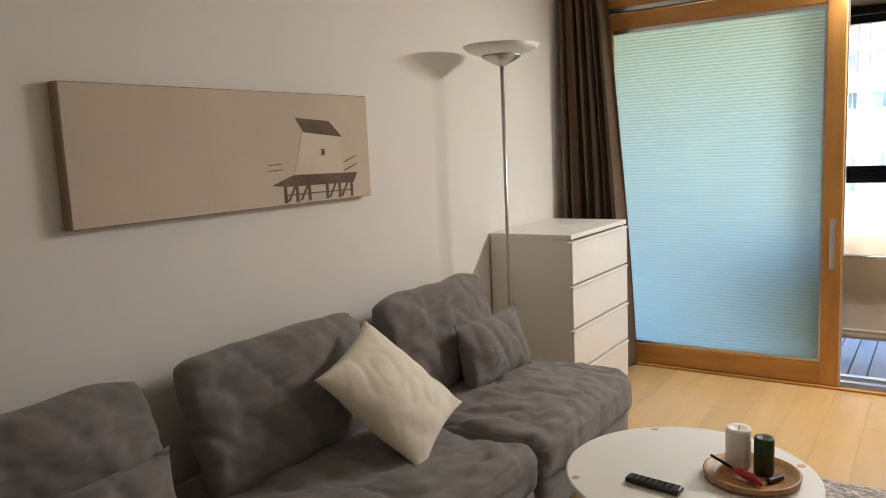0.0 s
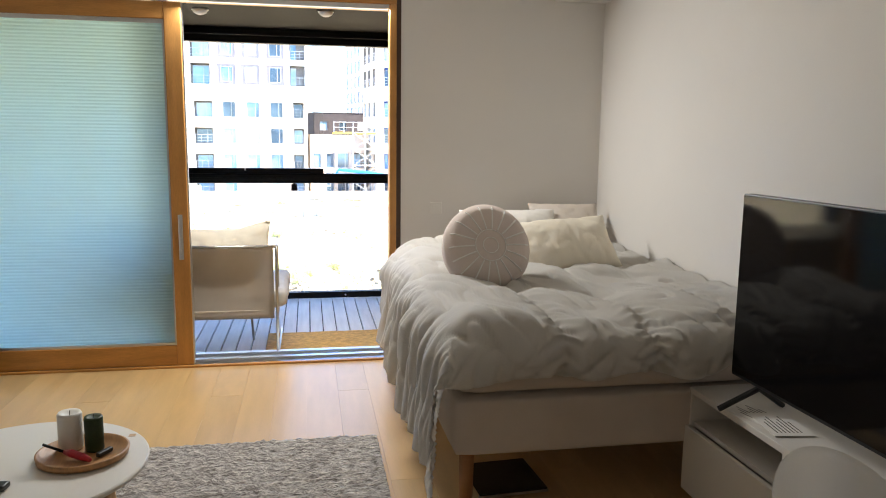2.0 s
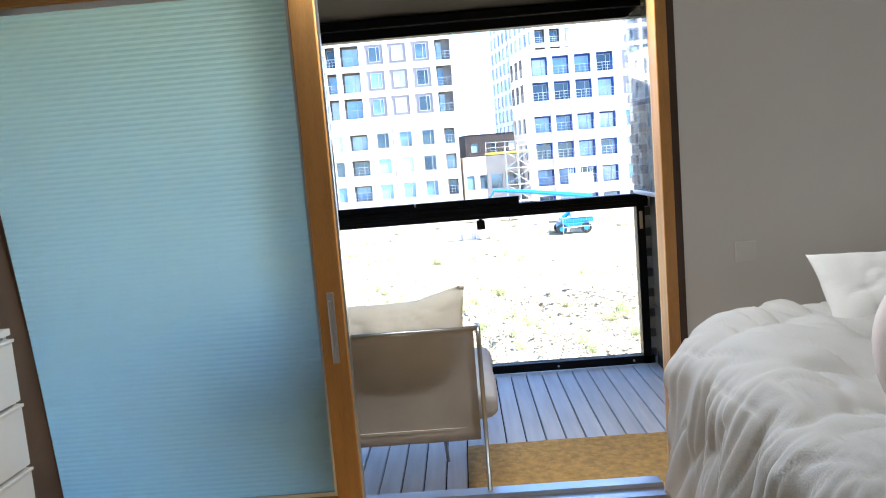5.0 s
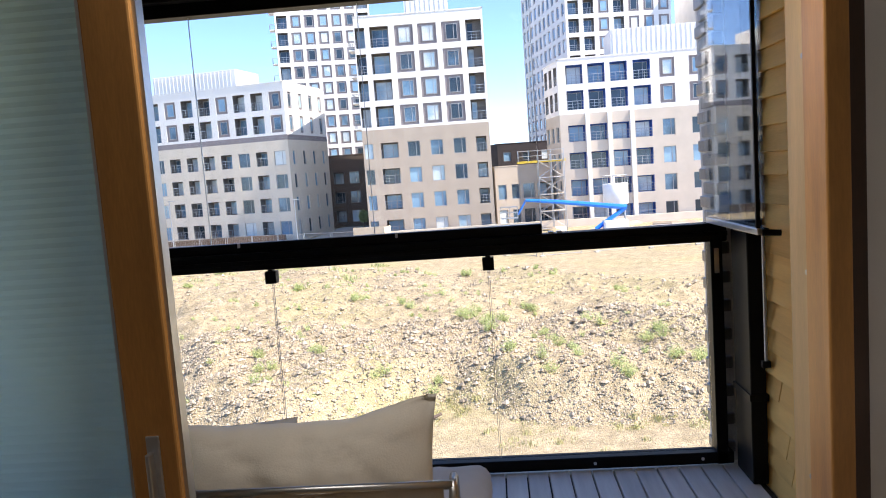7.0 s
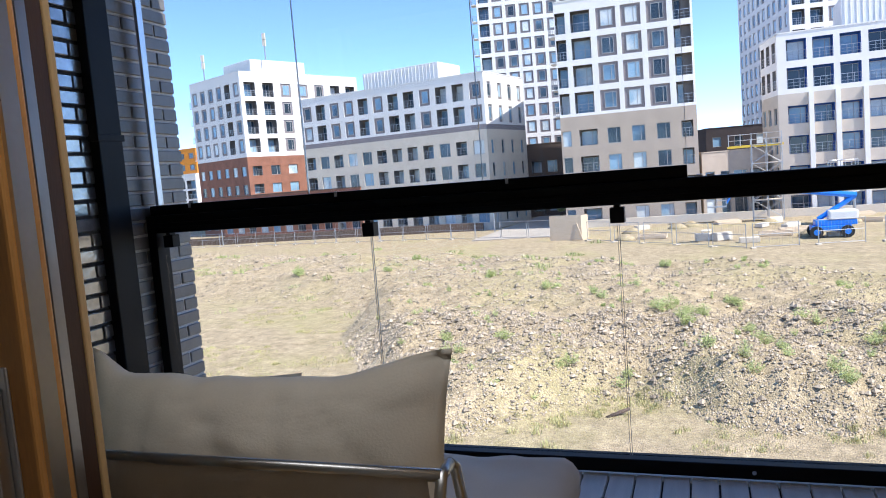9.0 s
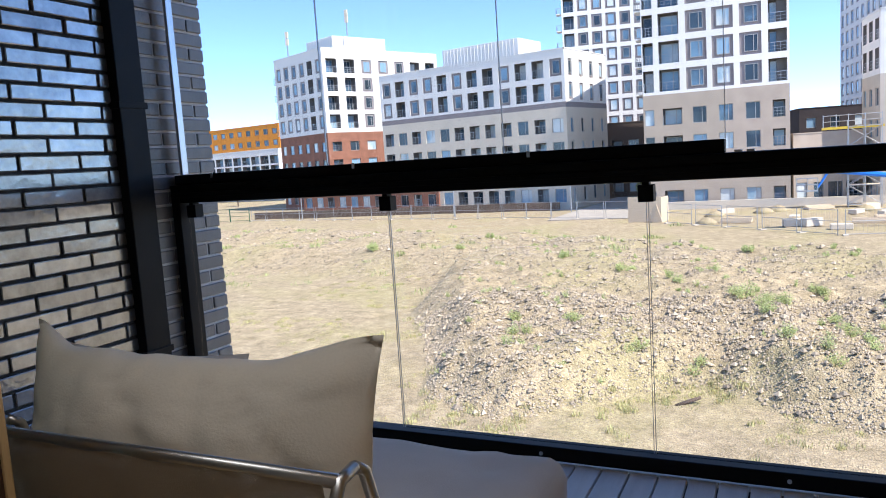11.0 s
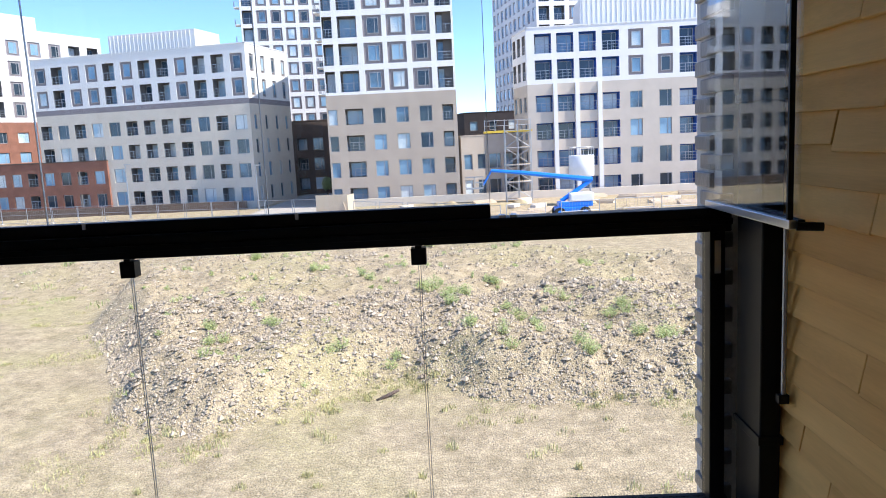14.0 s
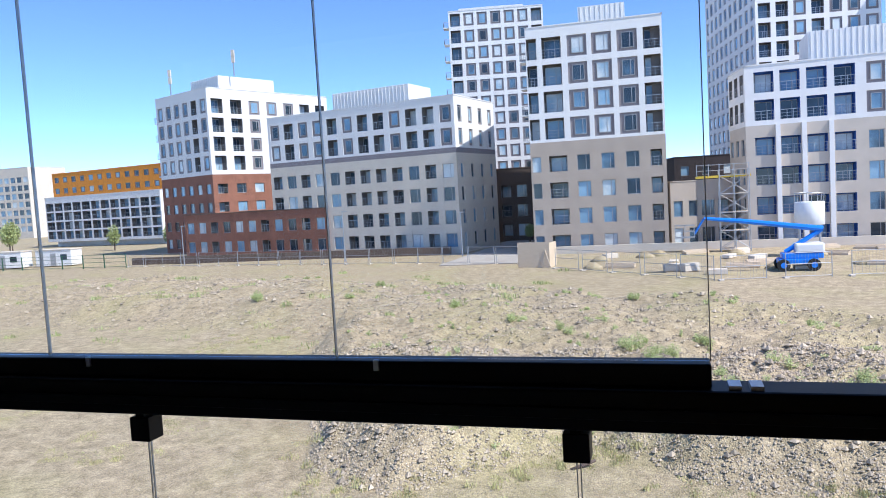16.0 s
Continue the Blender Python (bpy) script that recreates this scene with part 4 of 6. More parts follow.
for x in edges[1:3]:
    for q in (-0.004, 0.004):
        part("lower_pane_edge", box(x + q - 0.001, x + q + 0.001, RY - 0.0025, RY + 0.0025, DZK + 0.06, 0.98), "galvanised", rail, "thin grey ground edge of a pane")
part("end_post", box(1.79, 1.845, RY - 0.05, RY + 0.04, DZK, 1.138), "black_metal", rail, bevel=0.004)
part("end_post", box(-1.525, -1.475, RY - 0.05, RY + 0.04, DZK, 1.138), "black_metal", rail, bevel=0.004)
part("post_label", box(1.806, 1.828, RY - 0.053, RY - 0.05, 0.90, 1.02), "aluminium", rail, "pale maker's plate")

glaz = thing("balcony_glazing", "frameless sliding balcony glass panes in a track", "glazing")
ups = [-1.47, -0.64, 0.19, 1.008]
for a, b in zip(ups, ups[1:]):
    p = part("upper_pane", box(a + 0.002, b - 0.002, RY + 0.004, RY + 0.012, 1.187, 2.30), "glass", glaz)
    p.visible_shadow = False
for x in ups[1:]:
    part("pane_edge", box(x - 0.001, x + 0.001, RY + 0.003, RY + 0.013, 1.187, 2.30), "galvanised", glaz, "thin grey pane edge")
part("side_profile", box(-1.49, -1.472, RY - 0.01, RY + 0.03, 1.187, 2.30), "aluminium", glaz, "bright metal side profile", bevel=0.002)
for k, x in enumerate((1.79, 1.815)):
    p = part("folded_pane", box(x, x + 0.008, 1.53, RY - 0.01, 1.165, 2.30), "glass", glaz, "pane folded back against the side wall")
    p.visible_shadow = False
    part("folded_rail", box(x - 0.006, x + 0.014, 1.51, RY - 0.01, 1.140, 1.165), "aluminium" if k == 0 else "black_metal", glaz, "metal edge under a folded pane", bevel=0.002)
part("pane_stop", tube([(1.80, 1.50, 1.15), (1.865, 1.485, 1.147)], 0.012, 10), "black_metal", glaz)
part("pane_edge", box(1.785, 1.80, 1.52, 1.53, 1.165, 2.30), "black_metal", glaz)

dp = thing("downpipe", "square black metal downpipe in the balcony corner", "pipe")
part("pipe", box(1.875, 1.945, 1.91, 2.13, DZK, 2.42), "black_metal", dp, bevel=0.006)
for z in (0.35, 1.5):
    part("bracket", box(1.868, 1.952, 1.903, 2.137, z, z + 0.03), "black_metal", dp, bevel=0.002)
dp2 = thing("downpipe", "square black metal downpipe by the brick wall", "pipe")
part("pipe", box(BXL - 0.02, BXL + 0.05, 1.89, 2.04, DZK, 2.42), "black_metal", dp2, bevel=0.006)
for z in (0.35, 1.5):
    part("bracket", box(BXL - 0.02, BXL + 0.057, 1.883, 2.047, z, z + 0.03), "black_metal", dp2, bevel=0.002)
cord = thing("pull_rod", "thin grey rod hanging on the wall", "rod")
part("rod", tube([(1.925, 1.85, 1.10), (1.925, 1.85, 0.55)], 0.008, 8), "galvanised", cord)
part("knob", box(1.905, 1.94, 1.835, 1.865, 0.52, 0.55), "black_metal", cord, bevel=0.003)

# door mat
dm = thing("door_mat", "golden-brown coir mat on the balcony deck", "mat")
bm = soft_box(1.10, 0.58, 0.018, 0.006, 7, 0.0015, 20, 0.0)
bmesh.ops.translate(bm, verts=bm.verts[:], vec=(1.10, 0.57, DZK + 0.002))
part("coir", bm, "coir", dm, smooth=True)

# balcony chair
ch = thing("lounge_chair", "low outdoor chair with a canvas back and thin steel frame", "chair", pose(0.26, 0.25, DZK))
W = 0.385
for sx in (-1, 1):
    part("side_frame", tube([(sx * W, 0.0, 0.02), (sx * W, 0.0, 0.74), (sx * W, 0.02, 0.775), (sx * W, 0.06, 0.78)], 0.010, 12), "steel", ch, smooth=True)
    part("arm", tube([(sx * W, 0.06, 0.78), (sx * W, 0.085, 0.765), (sx * W, 0.16, 0.55), (sx * W, 0.24, 0.33)], 0.010, 12), "steel", ch, smooth=True)
    part("runner", tube([(sx * W, 0.0, 0.014), (sx * W, 0.76, 0.014)], 0.010, 12), "steel", ch, smooth=True)
    part("seat_rail", tube([(sx * W, 0.0, 0.30), (sx * W, 0.76, 0.34)], 0.010, 12), "steel", ch, smooth=True)
part("back_rail", tube([(-W, 0.02, 0.775), (W, 0.02, 0.775)], 0.011, 12), "steel", ch, smooth=True)
part("foot_rail", tube([(-W, 0.0, 0.014), (W, 0.0, 0.014)], 0.010, 12), "steel", ch, smooth=True)
part("front_rail", tube([(-W, 0.76, 0.34), (W, 0.76, 0.34)], 0.010, 12), "steel", ch, smooth=True)
part("strut", tube([(W * 0.45, 0.40, 0.32), (W * 0.5, 0.42, 0.02)], 0.009, 10), "steel", ch, smooth=True)
bm = bmesh.new()
g = []
for j in range(15):
    v = j / 14
    line = []
    for i in range(21):
        u = i / 20 * 2 - 1
        line.append(bm.verts.new((u * (W - 0.022), 0.01 + 0.055 * math.sin(v * math.pi) * (1 - 0.6 * u * u) + 0.004 * noise.noise(Vector((u * 4, v * 5, 0))), 0.28 + v * 0.492)))
    g.append(line)
for j in range(14):
    for i in range(20):
        bm.faces.new((g[j][i], g[j][i + 1], g[j + 1][i + 1], g[j + 1][i]))
bmesh.ops.solidify(bm, geom=bm.faces[:], thickness=0.006)
part("back_canvas", bm, "chair_canvas", ch, "taut beige canvas back", smooth=True)
bm = box(-W + 0.02, W - 0.02, 0.02, 0.74, 0.325, 0.335)
part("seat_canvas", bm, "chair_canvas", ch)
bm = soft_box(2 * W - 0.02, 0.84, 0.13, 0.05, 9, 0.006, 20, 0.02)
cu = thing("seat_cushion", "pale grey seat cushion on the outdoor chair", "cushion", pose(0.335, 0.25 + 0.50, DZK + 0.335))
part("cover", bm, "grey_cushion", cu, smooth=True)
cu = thing("chair_cushion", "plump pale cotton cushion leaning in the outdoor chair", "cushion", pose(0.16, 0.465, 0.655, -10, 0, 0))
bm = cushion(0.88, 0.47, 0.23, 31, 44, 0.05, 0.013)
for v in bm.verts:
    u, k = v.co.x / 0.44, max(0.0, v.co.z / 0.235)
    dip = (1 - smooth_step(0.35, 1.0, u)) * (1 - smooth_step(0.75, 1.0, -u))
    v.co.z -= k * (0.05 * dip + 0.008 * noise.noise(Vector((u * 5, 3, 1))) * dip)
part("cover", bm, "cream_linen", cu, smooth=True)
loose_cushion("chair_cushion", "second pale cushion behind the first in the chair", 0.56, 0.40, 0.14, pose(-0.10, 0.60, 0.60, -14, 0, 0), "grey_cushion", 32, 0.006)

# ---- ground of the building site ----
GZ = -6.2


def smooth(a, b, v):
    t = max(0.0, min(1.0, (v - a) / (b - a)))
    return t * t * (3 - 2 * t)


def lerp_list(x, pts):
    for (a, u), (b, w) in zip(pts, pts[1:]):
        if x <= b:
            return u + (w - u) * max(0.0, (x - a) / (b - a))
    return pts[-1][1]


FRONT = [(-90, 45), (-31, 41.5), (-18.5, 39), (-15.8, 30.2), (-13, 26), (-11.5, 23.6), (-9.3, 19.0), (-7.7, 18.2), (-6.4, 17.8), (-5.4, 18.5), (-4.5, 19.6), (-3.4, 20.8), (-2.5, 21.8),
         (-0.8, 22.1), (0.1, 21.2), (0.9, 20.2), (2.5, 19.6), (5.2, 19.3), (8.8, 19.0), (40, 18.3)]
BACK = [(-90, 68), (-45, 68), (-20, 60), (-5, 53), (4, 48), (10, 42), (20, 34), (30, 26), (40, 20)]


def height(x, y):
    p = Vector((x, y, 0))
    lump = noise.noise(p * 0.22 + Vector((3, 1, 0)))
    f = lerp_list(x, FRONT) + 0.35 * noise.noise(Vector((x * 0.9, 5, 0))) + 0.25 * noise.noise(Vector((x * 2.1, 9, 0)))
    b = lerp_list(x, BACK) + 2.0 * noise.noise(Vector((x * 0.2, 15, 0)))
    m = smooth(f, f + 3.2 + 3.0 * smooth(-6, -14, x), y) * (1 - smooth(b - 5, b, y))
    fine_ = 0.2 + 0.8 * smooth(-21, -15, x) * smooth(23, 18, x) * smooth(46, 36, y)
    hgt = m * (1.2 + 0.45 * lump + 0.28 * noise.noise(p * 0.5) + (0.05 + 0.24 * fine_) * abs(noise.noise(p * 0.9)) + fine_ * (0.17 * noise.noise(p * 1.9) + 0.10 * noise.noise(p * 4.1)))
    flat = 0.05 * noise.noise(p * 0.5) + 0.03 * noise.noise(p * 1.7) + 0.12 * noise.noise(p * 0.12)
    return GZ + max(hgt, 0.0) + flat * (1 - 0.5 * m) * smooth(110, 90, y), m


def steps(lo, hi, fine, far):
    v = [lo + fine * i for i in range(int((hi - lo) / fine) + 1)]
    s = 1.5
    while v[-1] < far:
        v.append(v[-1] + s)
        s *= 1.6
    return v


ys = [2.2, 4, 6, 8] + [y for y in steps(9.0, 40, 0.22, 40) if y <= 40] + steps(40.4, 90, 0.6, 1800)
xr = steps(-18, 20, 0.26, 1500)
xl = [-18.6 - 0.7 * i for i in range(90)]
s = 1.5
while xl[-1] > -1500:
    xl.append(xl[-1] - s)
    s *= 1.6
xs = xl[::-1] + xr
verts, faces = [], []
for y in ys:
    for x in xs:
        h, m = height(x, y) if y < 120 and abs(x) < 150 else (GZ, 0)
        verts.append((x, y, h))
nxs = len(xs)
for j in range(len(ys) - 1):
    for i in range(nxs - 1):
        a = j * nxs + i
        faces.append((a, a + 1, a + nxs + 1, a + nxs))
me = bpy.data.meshes.new("ground")
me.from_pydata(verts, [], faces)
ground = setting(put("ground", me, "soil", smooth=True), "bare sandy ground of a building site with rubble heaps", "ground")
setting(part("ground_behind", box(-60, 60, -60, 2.2, GZ - 0.3, GZ), "asphalt"), "paved yard under the house", "ground")

# ---- stones and weeds ----
rng = random.Random(11)
verts, faces = [], []
tries = 0
count = 0
while count < 95000 and tries < 300000:
    tries += 1
    y = rng.uniform(17, 30) if rng.random() < 0.72 else rng.uniform(24, 55)
    x = rng.uniform(-16, 16)
    if count % 5 == 0:
        x, y = rng.uniform(-60, -14), rng.uniform(38, 66)
    elif count % 9 == 1:
        x, y = rng.uniform(-11, 10), rng.uniform(11, 21)
    h, m = height(x, y)
    r = rng.uniform(0.018, 0.056) * (2.4 if rng.random() < 0.035 else 1.0) * (1 + (y - 17) / 60)
    if m < 0.03:
        r = rng.uniform(0.010, 0.022)
    b = len(verts)
    for d in ((1, 0, 0), (0, 1, 0), (-1, 0, 0), (0, -1, 0), (0, 0, 0.8), (0, 0, -0.5)):
        verts.append((x + d[0] * r * rng.uniform(0.6, 1.4), y + d[1] * r * rng.uniform(0.6, 1.4), h + d[2] * r * rng.uniform(0.6, 1.3) + r * 0.2))
    for i in range(4):
        faces.append((b + i, b + (i + 1) % 4, b + 4))
        faces.append((b + (i + 1) % 4, b + i, b + 5))
    count += 1
me = bpy.data.meshes.new("rubble")
me.from_pydata(verts, [], faces)
tagged(put("rubble", me, "rubble"), "loose grey-brown stones scattered over the rubble heap", "stones", "", "stuff")


def tuft(verts, faces, x, y, z, r, n, tall, lean=0.7):
    for _ in range(n):
        a = rng.uniform(0, 6.283)
        d = r * math.sqrt(rng.random())
        bx, by = x + d * math.cos(a), y + d * math.sin(a)
        hh = tall * rng.uniform(0.35, 1.0) * (1.1 - 0.6 * d / r)
        w = rng.uniform(0.004, 0.012) * (0.6 + tall) * (1 + max(0.0, y - 20) / 30)
        a2 = rng.uniform(0, 6.283)
        lx, ly = lean * hh * rng.uniform(0, 1) * math.cos(a2), lean * hh * rng.uniform(0, 1) * math.sin(a2)
        b = len(verts)
        px_, py_ = -math.sin(a2) * w, math.cos(a2) * w
        verts.extend([(bx - px_, by - py_, z - 0.05), (bx + px_, by + py_, z - 0.05), (bx + lx * 0.5 + px_ * 1.3, by + ly * 0.5 + py_ * 1.3, z + hh * 0.6), (bx + lx * 0.5 - px_ * 1.3, by + ly * 0.5 - py_ * 1.3, z + hh * 0.6), (bx + lx, by + ly, z + hh)])
        faces.extend([(b, b + 1, b + 2, b + 3), (b + 3, b + 2, b + 4)])


def bush(verts, faces, x, y, z, r, tall, n):
    """An airy weed: thin stalks that spread from one root, with small leaves along them."""
    for _ in range(n):
        a, q = rng.uniform(0, 6.283), math.sqrt(rng.random())
        tip = Vector((x + math.cos(a) * r * q, y + math.sin(a) * r * q, z + tall * (1.05 - 0.65 * q * q) * rng.uniform(0.7, 1.0)))
        root = Vector((x + math.cos(a) * r * q * 0.3, y + math.sin(a) * r * q * 0.3, z - 0.05))
        side = Vector((-math.sin(a), math.cos(a), 0)) * 0.005
        b = len(verts)
        verts.extend([root - side, root + side, tip])
        faces.append((b, b + 1, b + 2))
        for k in range(7):
            c = root.lerp(tip, 0.25 + 0.75 * rng.random())
            d = Vector((rng.gauss(0, 1), rng.gauss(0, 1), rng.gauss(0.4, 0.8))).normalized()
            w = d.orthogonal().normalized()
            l = rng.uniform(0.03, 0.07) * (1 + max(0.0, y - 22) / 40)
            b = len(verts)
            verts.extend([c, c + d * l * 0.5 + w * l * 0.22, c + d * l, c + d * l * 0.5 - w * l * 0.22])
            faces.append((b, b + 1, b + 2, b + 3))


gv, gf, dv, df = [], [], [], []
BUSHES = [(-8.7, 26.6), (-6.1, 25.4), (-7.7, 23.9), (-7.3, 22.1), (-3.5, 23.0), (0.8, 23.6), (2.3, 22.4), (3.2, 23.5), (4.4, 21.8), (6.2, 25.6), (7.1, 22.8), (6.4, 22.4),
          (2.3, 26.9), (3.0, 26.3), (8.7, 23.1), (0.4, 27.3), (-1.6, 23.3), (-26.8, 46.2), (-19.9, 46.5), (-19.7, 51.7), (-7.2, 37.6), (-0.7, 30.5), (0.5, 28.8), (-3.5, 32.6),
          (4.5, 28.1), (2.2, 32.7), (-1.2, 44.7), (-6.2, 37.2), (-11.2, 42.7), (7.0, 35.7)]
for k, (x, y) in enumerate(BUSHES):
    big = 1.35 if k in (8, 9, 10, 17, 21, 22) else 1.0
    for _ in range(3 if big > 1 else 2):
        bx, by = x + rng.uniform(-0.3, 0.3) * big, y + rng.uniform(-0.4, 0.4)
        bush(gv, gf, bx, by, height(bx, by)[0], rng.uniform(0.22, 0.38) * big, rng.uniform(0.32, 0.55) * big, int(46 * big))
for k in range(330):
    x, y = rng.uniform(-16, 15), rng.uniform(20, 54)
    h, m = height(x, y)
    if m < 0.3 or noise.noise(Vector((x * 0.25, y * 0.25, 3))) < -0.05:
        continue
    bush(gv, gf, x, y, h, rng.uniform(0.08, 0.26), rng.uniform(0.12, 0.34), rng.randint(8, 22))
for k in range(160):
    x, y = rng.uniform(-75, -8), rng.uniform(36, 75)
    h, m = height(x, y)
    tuft(gv, gf, x, y, h, rng.uniform(0.3, 1.0), 40, rng.uniform(0.2, 0.6))
for k in range(420):
    x, y = rng.uniform(-26, -7), rng.uniform(14, 42)
    h, m = height(x, y)
    if m > 0.2 or noise.noise(Vector((x * 0.2, y * 0.2, 8))) < 0.0:
        continue
    tuft(dv, df, x, y, h, rng.uniform(0.2, 0.7), 60, rng.uniform(0.06, 0.2))
for k in range(260):
    x = rng.uniform(-9, 11)
    y = lerp_list(x, FRONT) + rng.uniform(-1.2, 1.0)
    h, m = height(x, y)
    if noise.noise(Vector((x * 0.5, y * 0.5, 28))) < -0.05:
        continue
    tuft(dv, df, x, y, h, rng.uniform(0.1, 0.4), 45, rng.uniform(0.06, 0.22))
for k in range(70):
    x, y = rng.uniform(-10, 9), rng.uniform(11, 20)
    h, m = height(x, y)
    tuft(dv, df, x, y, h, rng.uniform(0.08, 0.3), 40, rng.uniform(0.1, 0.35))
for nm, vv, ff, mt, lab in (("weeds", gv, gf, "weed_green", "green weed tufts growing on the rubble heap"), ("dry_weeds", dv, df, "dry_grass", "sparse yellow-green grass on the sandy ground")):
    me = bpy.data.meshes.new(nm)
    me.from_pydata(vv, [], ff)
    tagged(put(nm, me, mt), lab, "weeds", "", "stuff")
lg = thing("log", "short dark log lying at the heap's foot", "log", pose(-1.6, 21.0, height(-1.6, 21.0)[0] + 0.06, 0, -12, 28))
part("bark", tube([(-0.35, 0, 0), (0.1, 0.02, 0.01), (0.4, 0, 0.03)], [0.05, 0.06, 0.045], 10), "facade_brown", lg, smooth=True)

# ---- houses across the site ----
WIN = {}


def win_mesh(w, h):
    key = round(w, 2), round(h, 2)
    if key not in WIN:
        t = 0.07
        bm = box(-w / 2, w / 2, 0, 0.09, 0, t)
        box(-w / 2, w / 2, 0, 0.09, h - t, h, bm)
        box(-w / 2, -w / 2 + t, 0, 0.09, t, h - t, bm)
        box(w / 2 - t, w / 2, 0, 0.09, t, h - t, bm)
        if w > 1.3:
            box(w * 0.16, w * 0.16 + t, 0.01, 0.08, t, h - t, bm)
        fr = bpy.data.meshes.new("window")
        bm.to_mesh(fr)
        bm.free()
        fr.materials.append(MATS["window_frame_grey"])
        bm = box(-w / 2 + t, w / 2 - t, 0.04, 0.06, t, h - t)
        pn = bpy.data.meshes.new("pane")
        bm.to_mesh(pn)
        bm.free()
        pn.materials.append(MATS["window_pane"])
        bm = box(-w / 2, w / 2, 0, 0.05, 1.02, 1.08)
        box(-w / 2, w / 2, 0.01, 0.04, 0.66, 0.69, bm)
        box(-w / 2, w / 2, 0.01, 0.04, 0.3, 0.33, bm)
        for i in range(4):
            x = -w / 2 + 0.03 + i * (w - 0.1) / 3
            box(x, x + 0.04, 0.0, 0.04, 0, 1.02, bm)
        rl = bpy.data.meshes.new("balcony_rail")
        bm.to_mesh(rl)
        bm.free()
        bm = box(-w / 2, w / 2, 0, 0.08, 0, h)
        sp = bpy.data.meshes.new("spandrel")
        bm.to_mesh(sp)
        bm.free()
        sp.materials.append(MATS["facade_panel"])
        WIN[key] = fr, pn, rl, sp
    return WIN[key]


def face(parent, P, Q, z0, z1, rows, cols, material, inner="recess_shade", railing="galvanised"):
    P, Q = Vector((*P, 0)), Vector((*Q, 0))
    L = (Q - P).length
    U = (Q - P) / L
    N = Vector((U.y, -U.x, 0))
    holes = [(uc * L - w / 2, uc * L + w / 2, zc - h / 2, zc + h / 2, kind) for zc, h in rows for uc, w, kind in cols]
    us = sorted({0.0, L, *[round(q, 3) for a in holes for q in a[:2]]})
    vs = sorted({z0, z1, *[round(q, 3) for a in holes for q in a[2:4]]})
    verts, faces, idx, mi = [], [], {}, []

    def vt(u, v, d):
        key = round(u, 3), round(v, 3), round(d, 3)
        if key not in idx:
            idx[key] = len(verts)
            verts.append(P + U * u - N * d + Vector((0, 0, v)))
        return idx[key]

    for u0, u1 in zip(us, us[1:]):
        for v0, v1 in zip(vs, vs[1:]):
            cu, cv = (u0 + u1) / 2, (v0 + v1) / 2
            if not any(a < cu < b and c < cv < d for a, b, c, d, _ in holes):
                faces.append((vt(u0, v0, 0), vt(u1, v0, 0), vt(u1, v1, 0), vt(u0, v1, 0)))
                mi.append(0)
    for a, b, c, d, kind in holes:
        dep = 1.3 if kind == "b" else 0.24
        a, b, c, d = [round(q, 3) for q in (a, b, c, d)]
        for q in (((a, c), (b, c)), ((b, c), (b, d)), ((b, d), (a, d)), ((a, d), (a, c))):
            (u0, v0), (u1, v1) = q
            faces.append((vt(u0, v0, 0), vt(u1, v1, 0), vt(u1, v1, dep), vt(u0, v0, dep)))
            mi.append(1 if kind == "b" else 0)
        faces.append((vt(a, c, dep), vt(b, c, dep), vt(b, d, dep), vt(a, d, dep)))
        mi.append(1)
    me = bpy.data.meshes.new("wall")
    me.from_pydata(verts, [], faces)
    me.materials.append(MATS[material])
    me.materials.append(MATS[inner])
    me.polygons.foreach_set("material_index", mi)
    put("wall", me, None, parent)
    R = Matrix((U, -N, (0, 0, 1))).transposed().to_4x4()

    def setp(name, mesh, u, v, d, par):
        ob = new(name, mesh)
        if par is parent:
            ob.matrix_basis = Matrix.Translation(P + U * u - N * d + Vector((0, 0, v))) @ R
        ob.parent = par
        return ob

    for a, b, c, d, kind in holes:
        w, h, uc = b - a, d - c, (a + b) / 2
        if kind == "w":
            fr, pn, rl, sp = win_mesh(w, h)
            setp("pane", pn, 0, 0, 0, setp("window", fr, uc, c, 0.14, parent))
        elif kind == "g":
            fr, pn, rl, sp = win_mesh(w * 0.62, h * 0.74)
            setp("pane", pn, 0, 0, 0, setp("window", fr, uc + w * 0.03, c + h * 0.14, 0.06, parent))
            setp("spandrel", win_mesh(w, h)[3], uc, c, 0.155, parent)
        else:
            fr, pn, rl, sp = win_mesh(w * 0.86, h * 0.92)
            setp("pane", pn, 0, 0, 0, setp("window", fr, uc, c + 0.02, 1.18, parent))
            rl = win_mesh(w, h)[2]
            if not rl.materials:
                rl.materials.append(MATS[railing])
            setp("balcony_rail", rl, uc, c, 0.06, parent)


@functools.lru_cache(None)
def RIB(hh):
    me = bpy.data.meshes.new("cladding_rib")
    bm = box(-0.03, 0.03, -0.03, 0.03, 0, hh + 0.03)
    bm.to_mesh(me)
    bm.free()
    return me


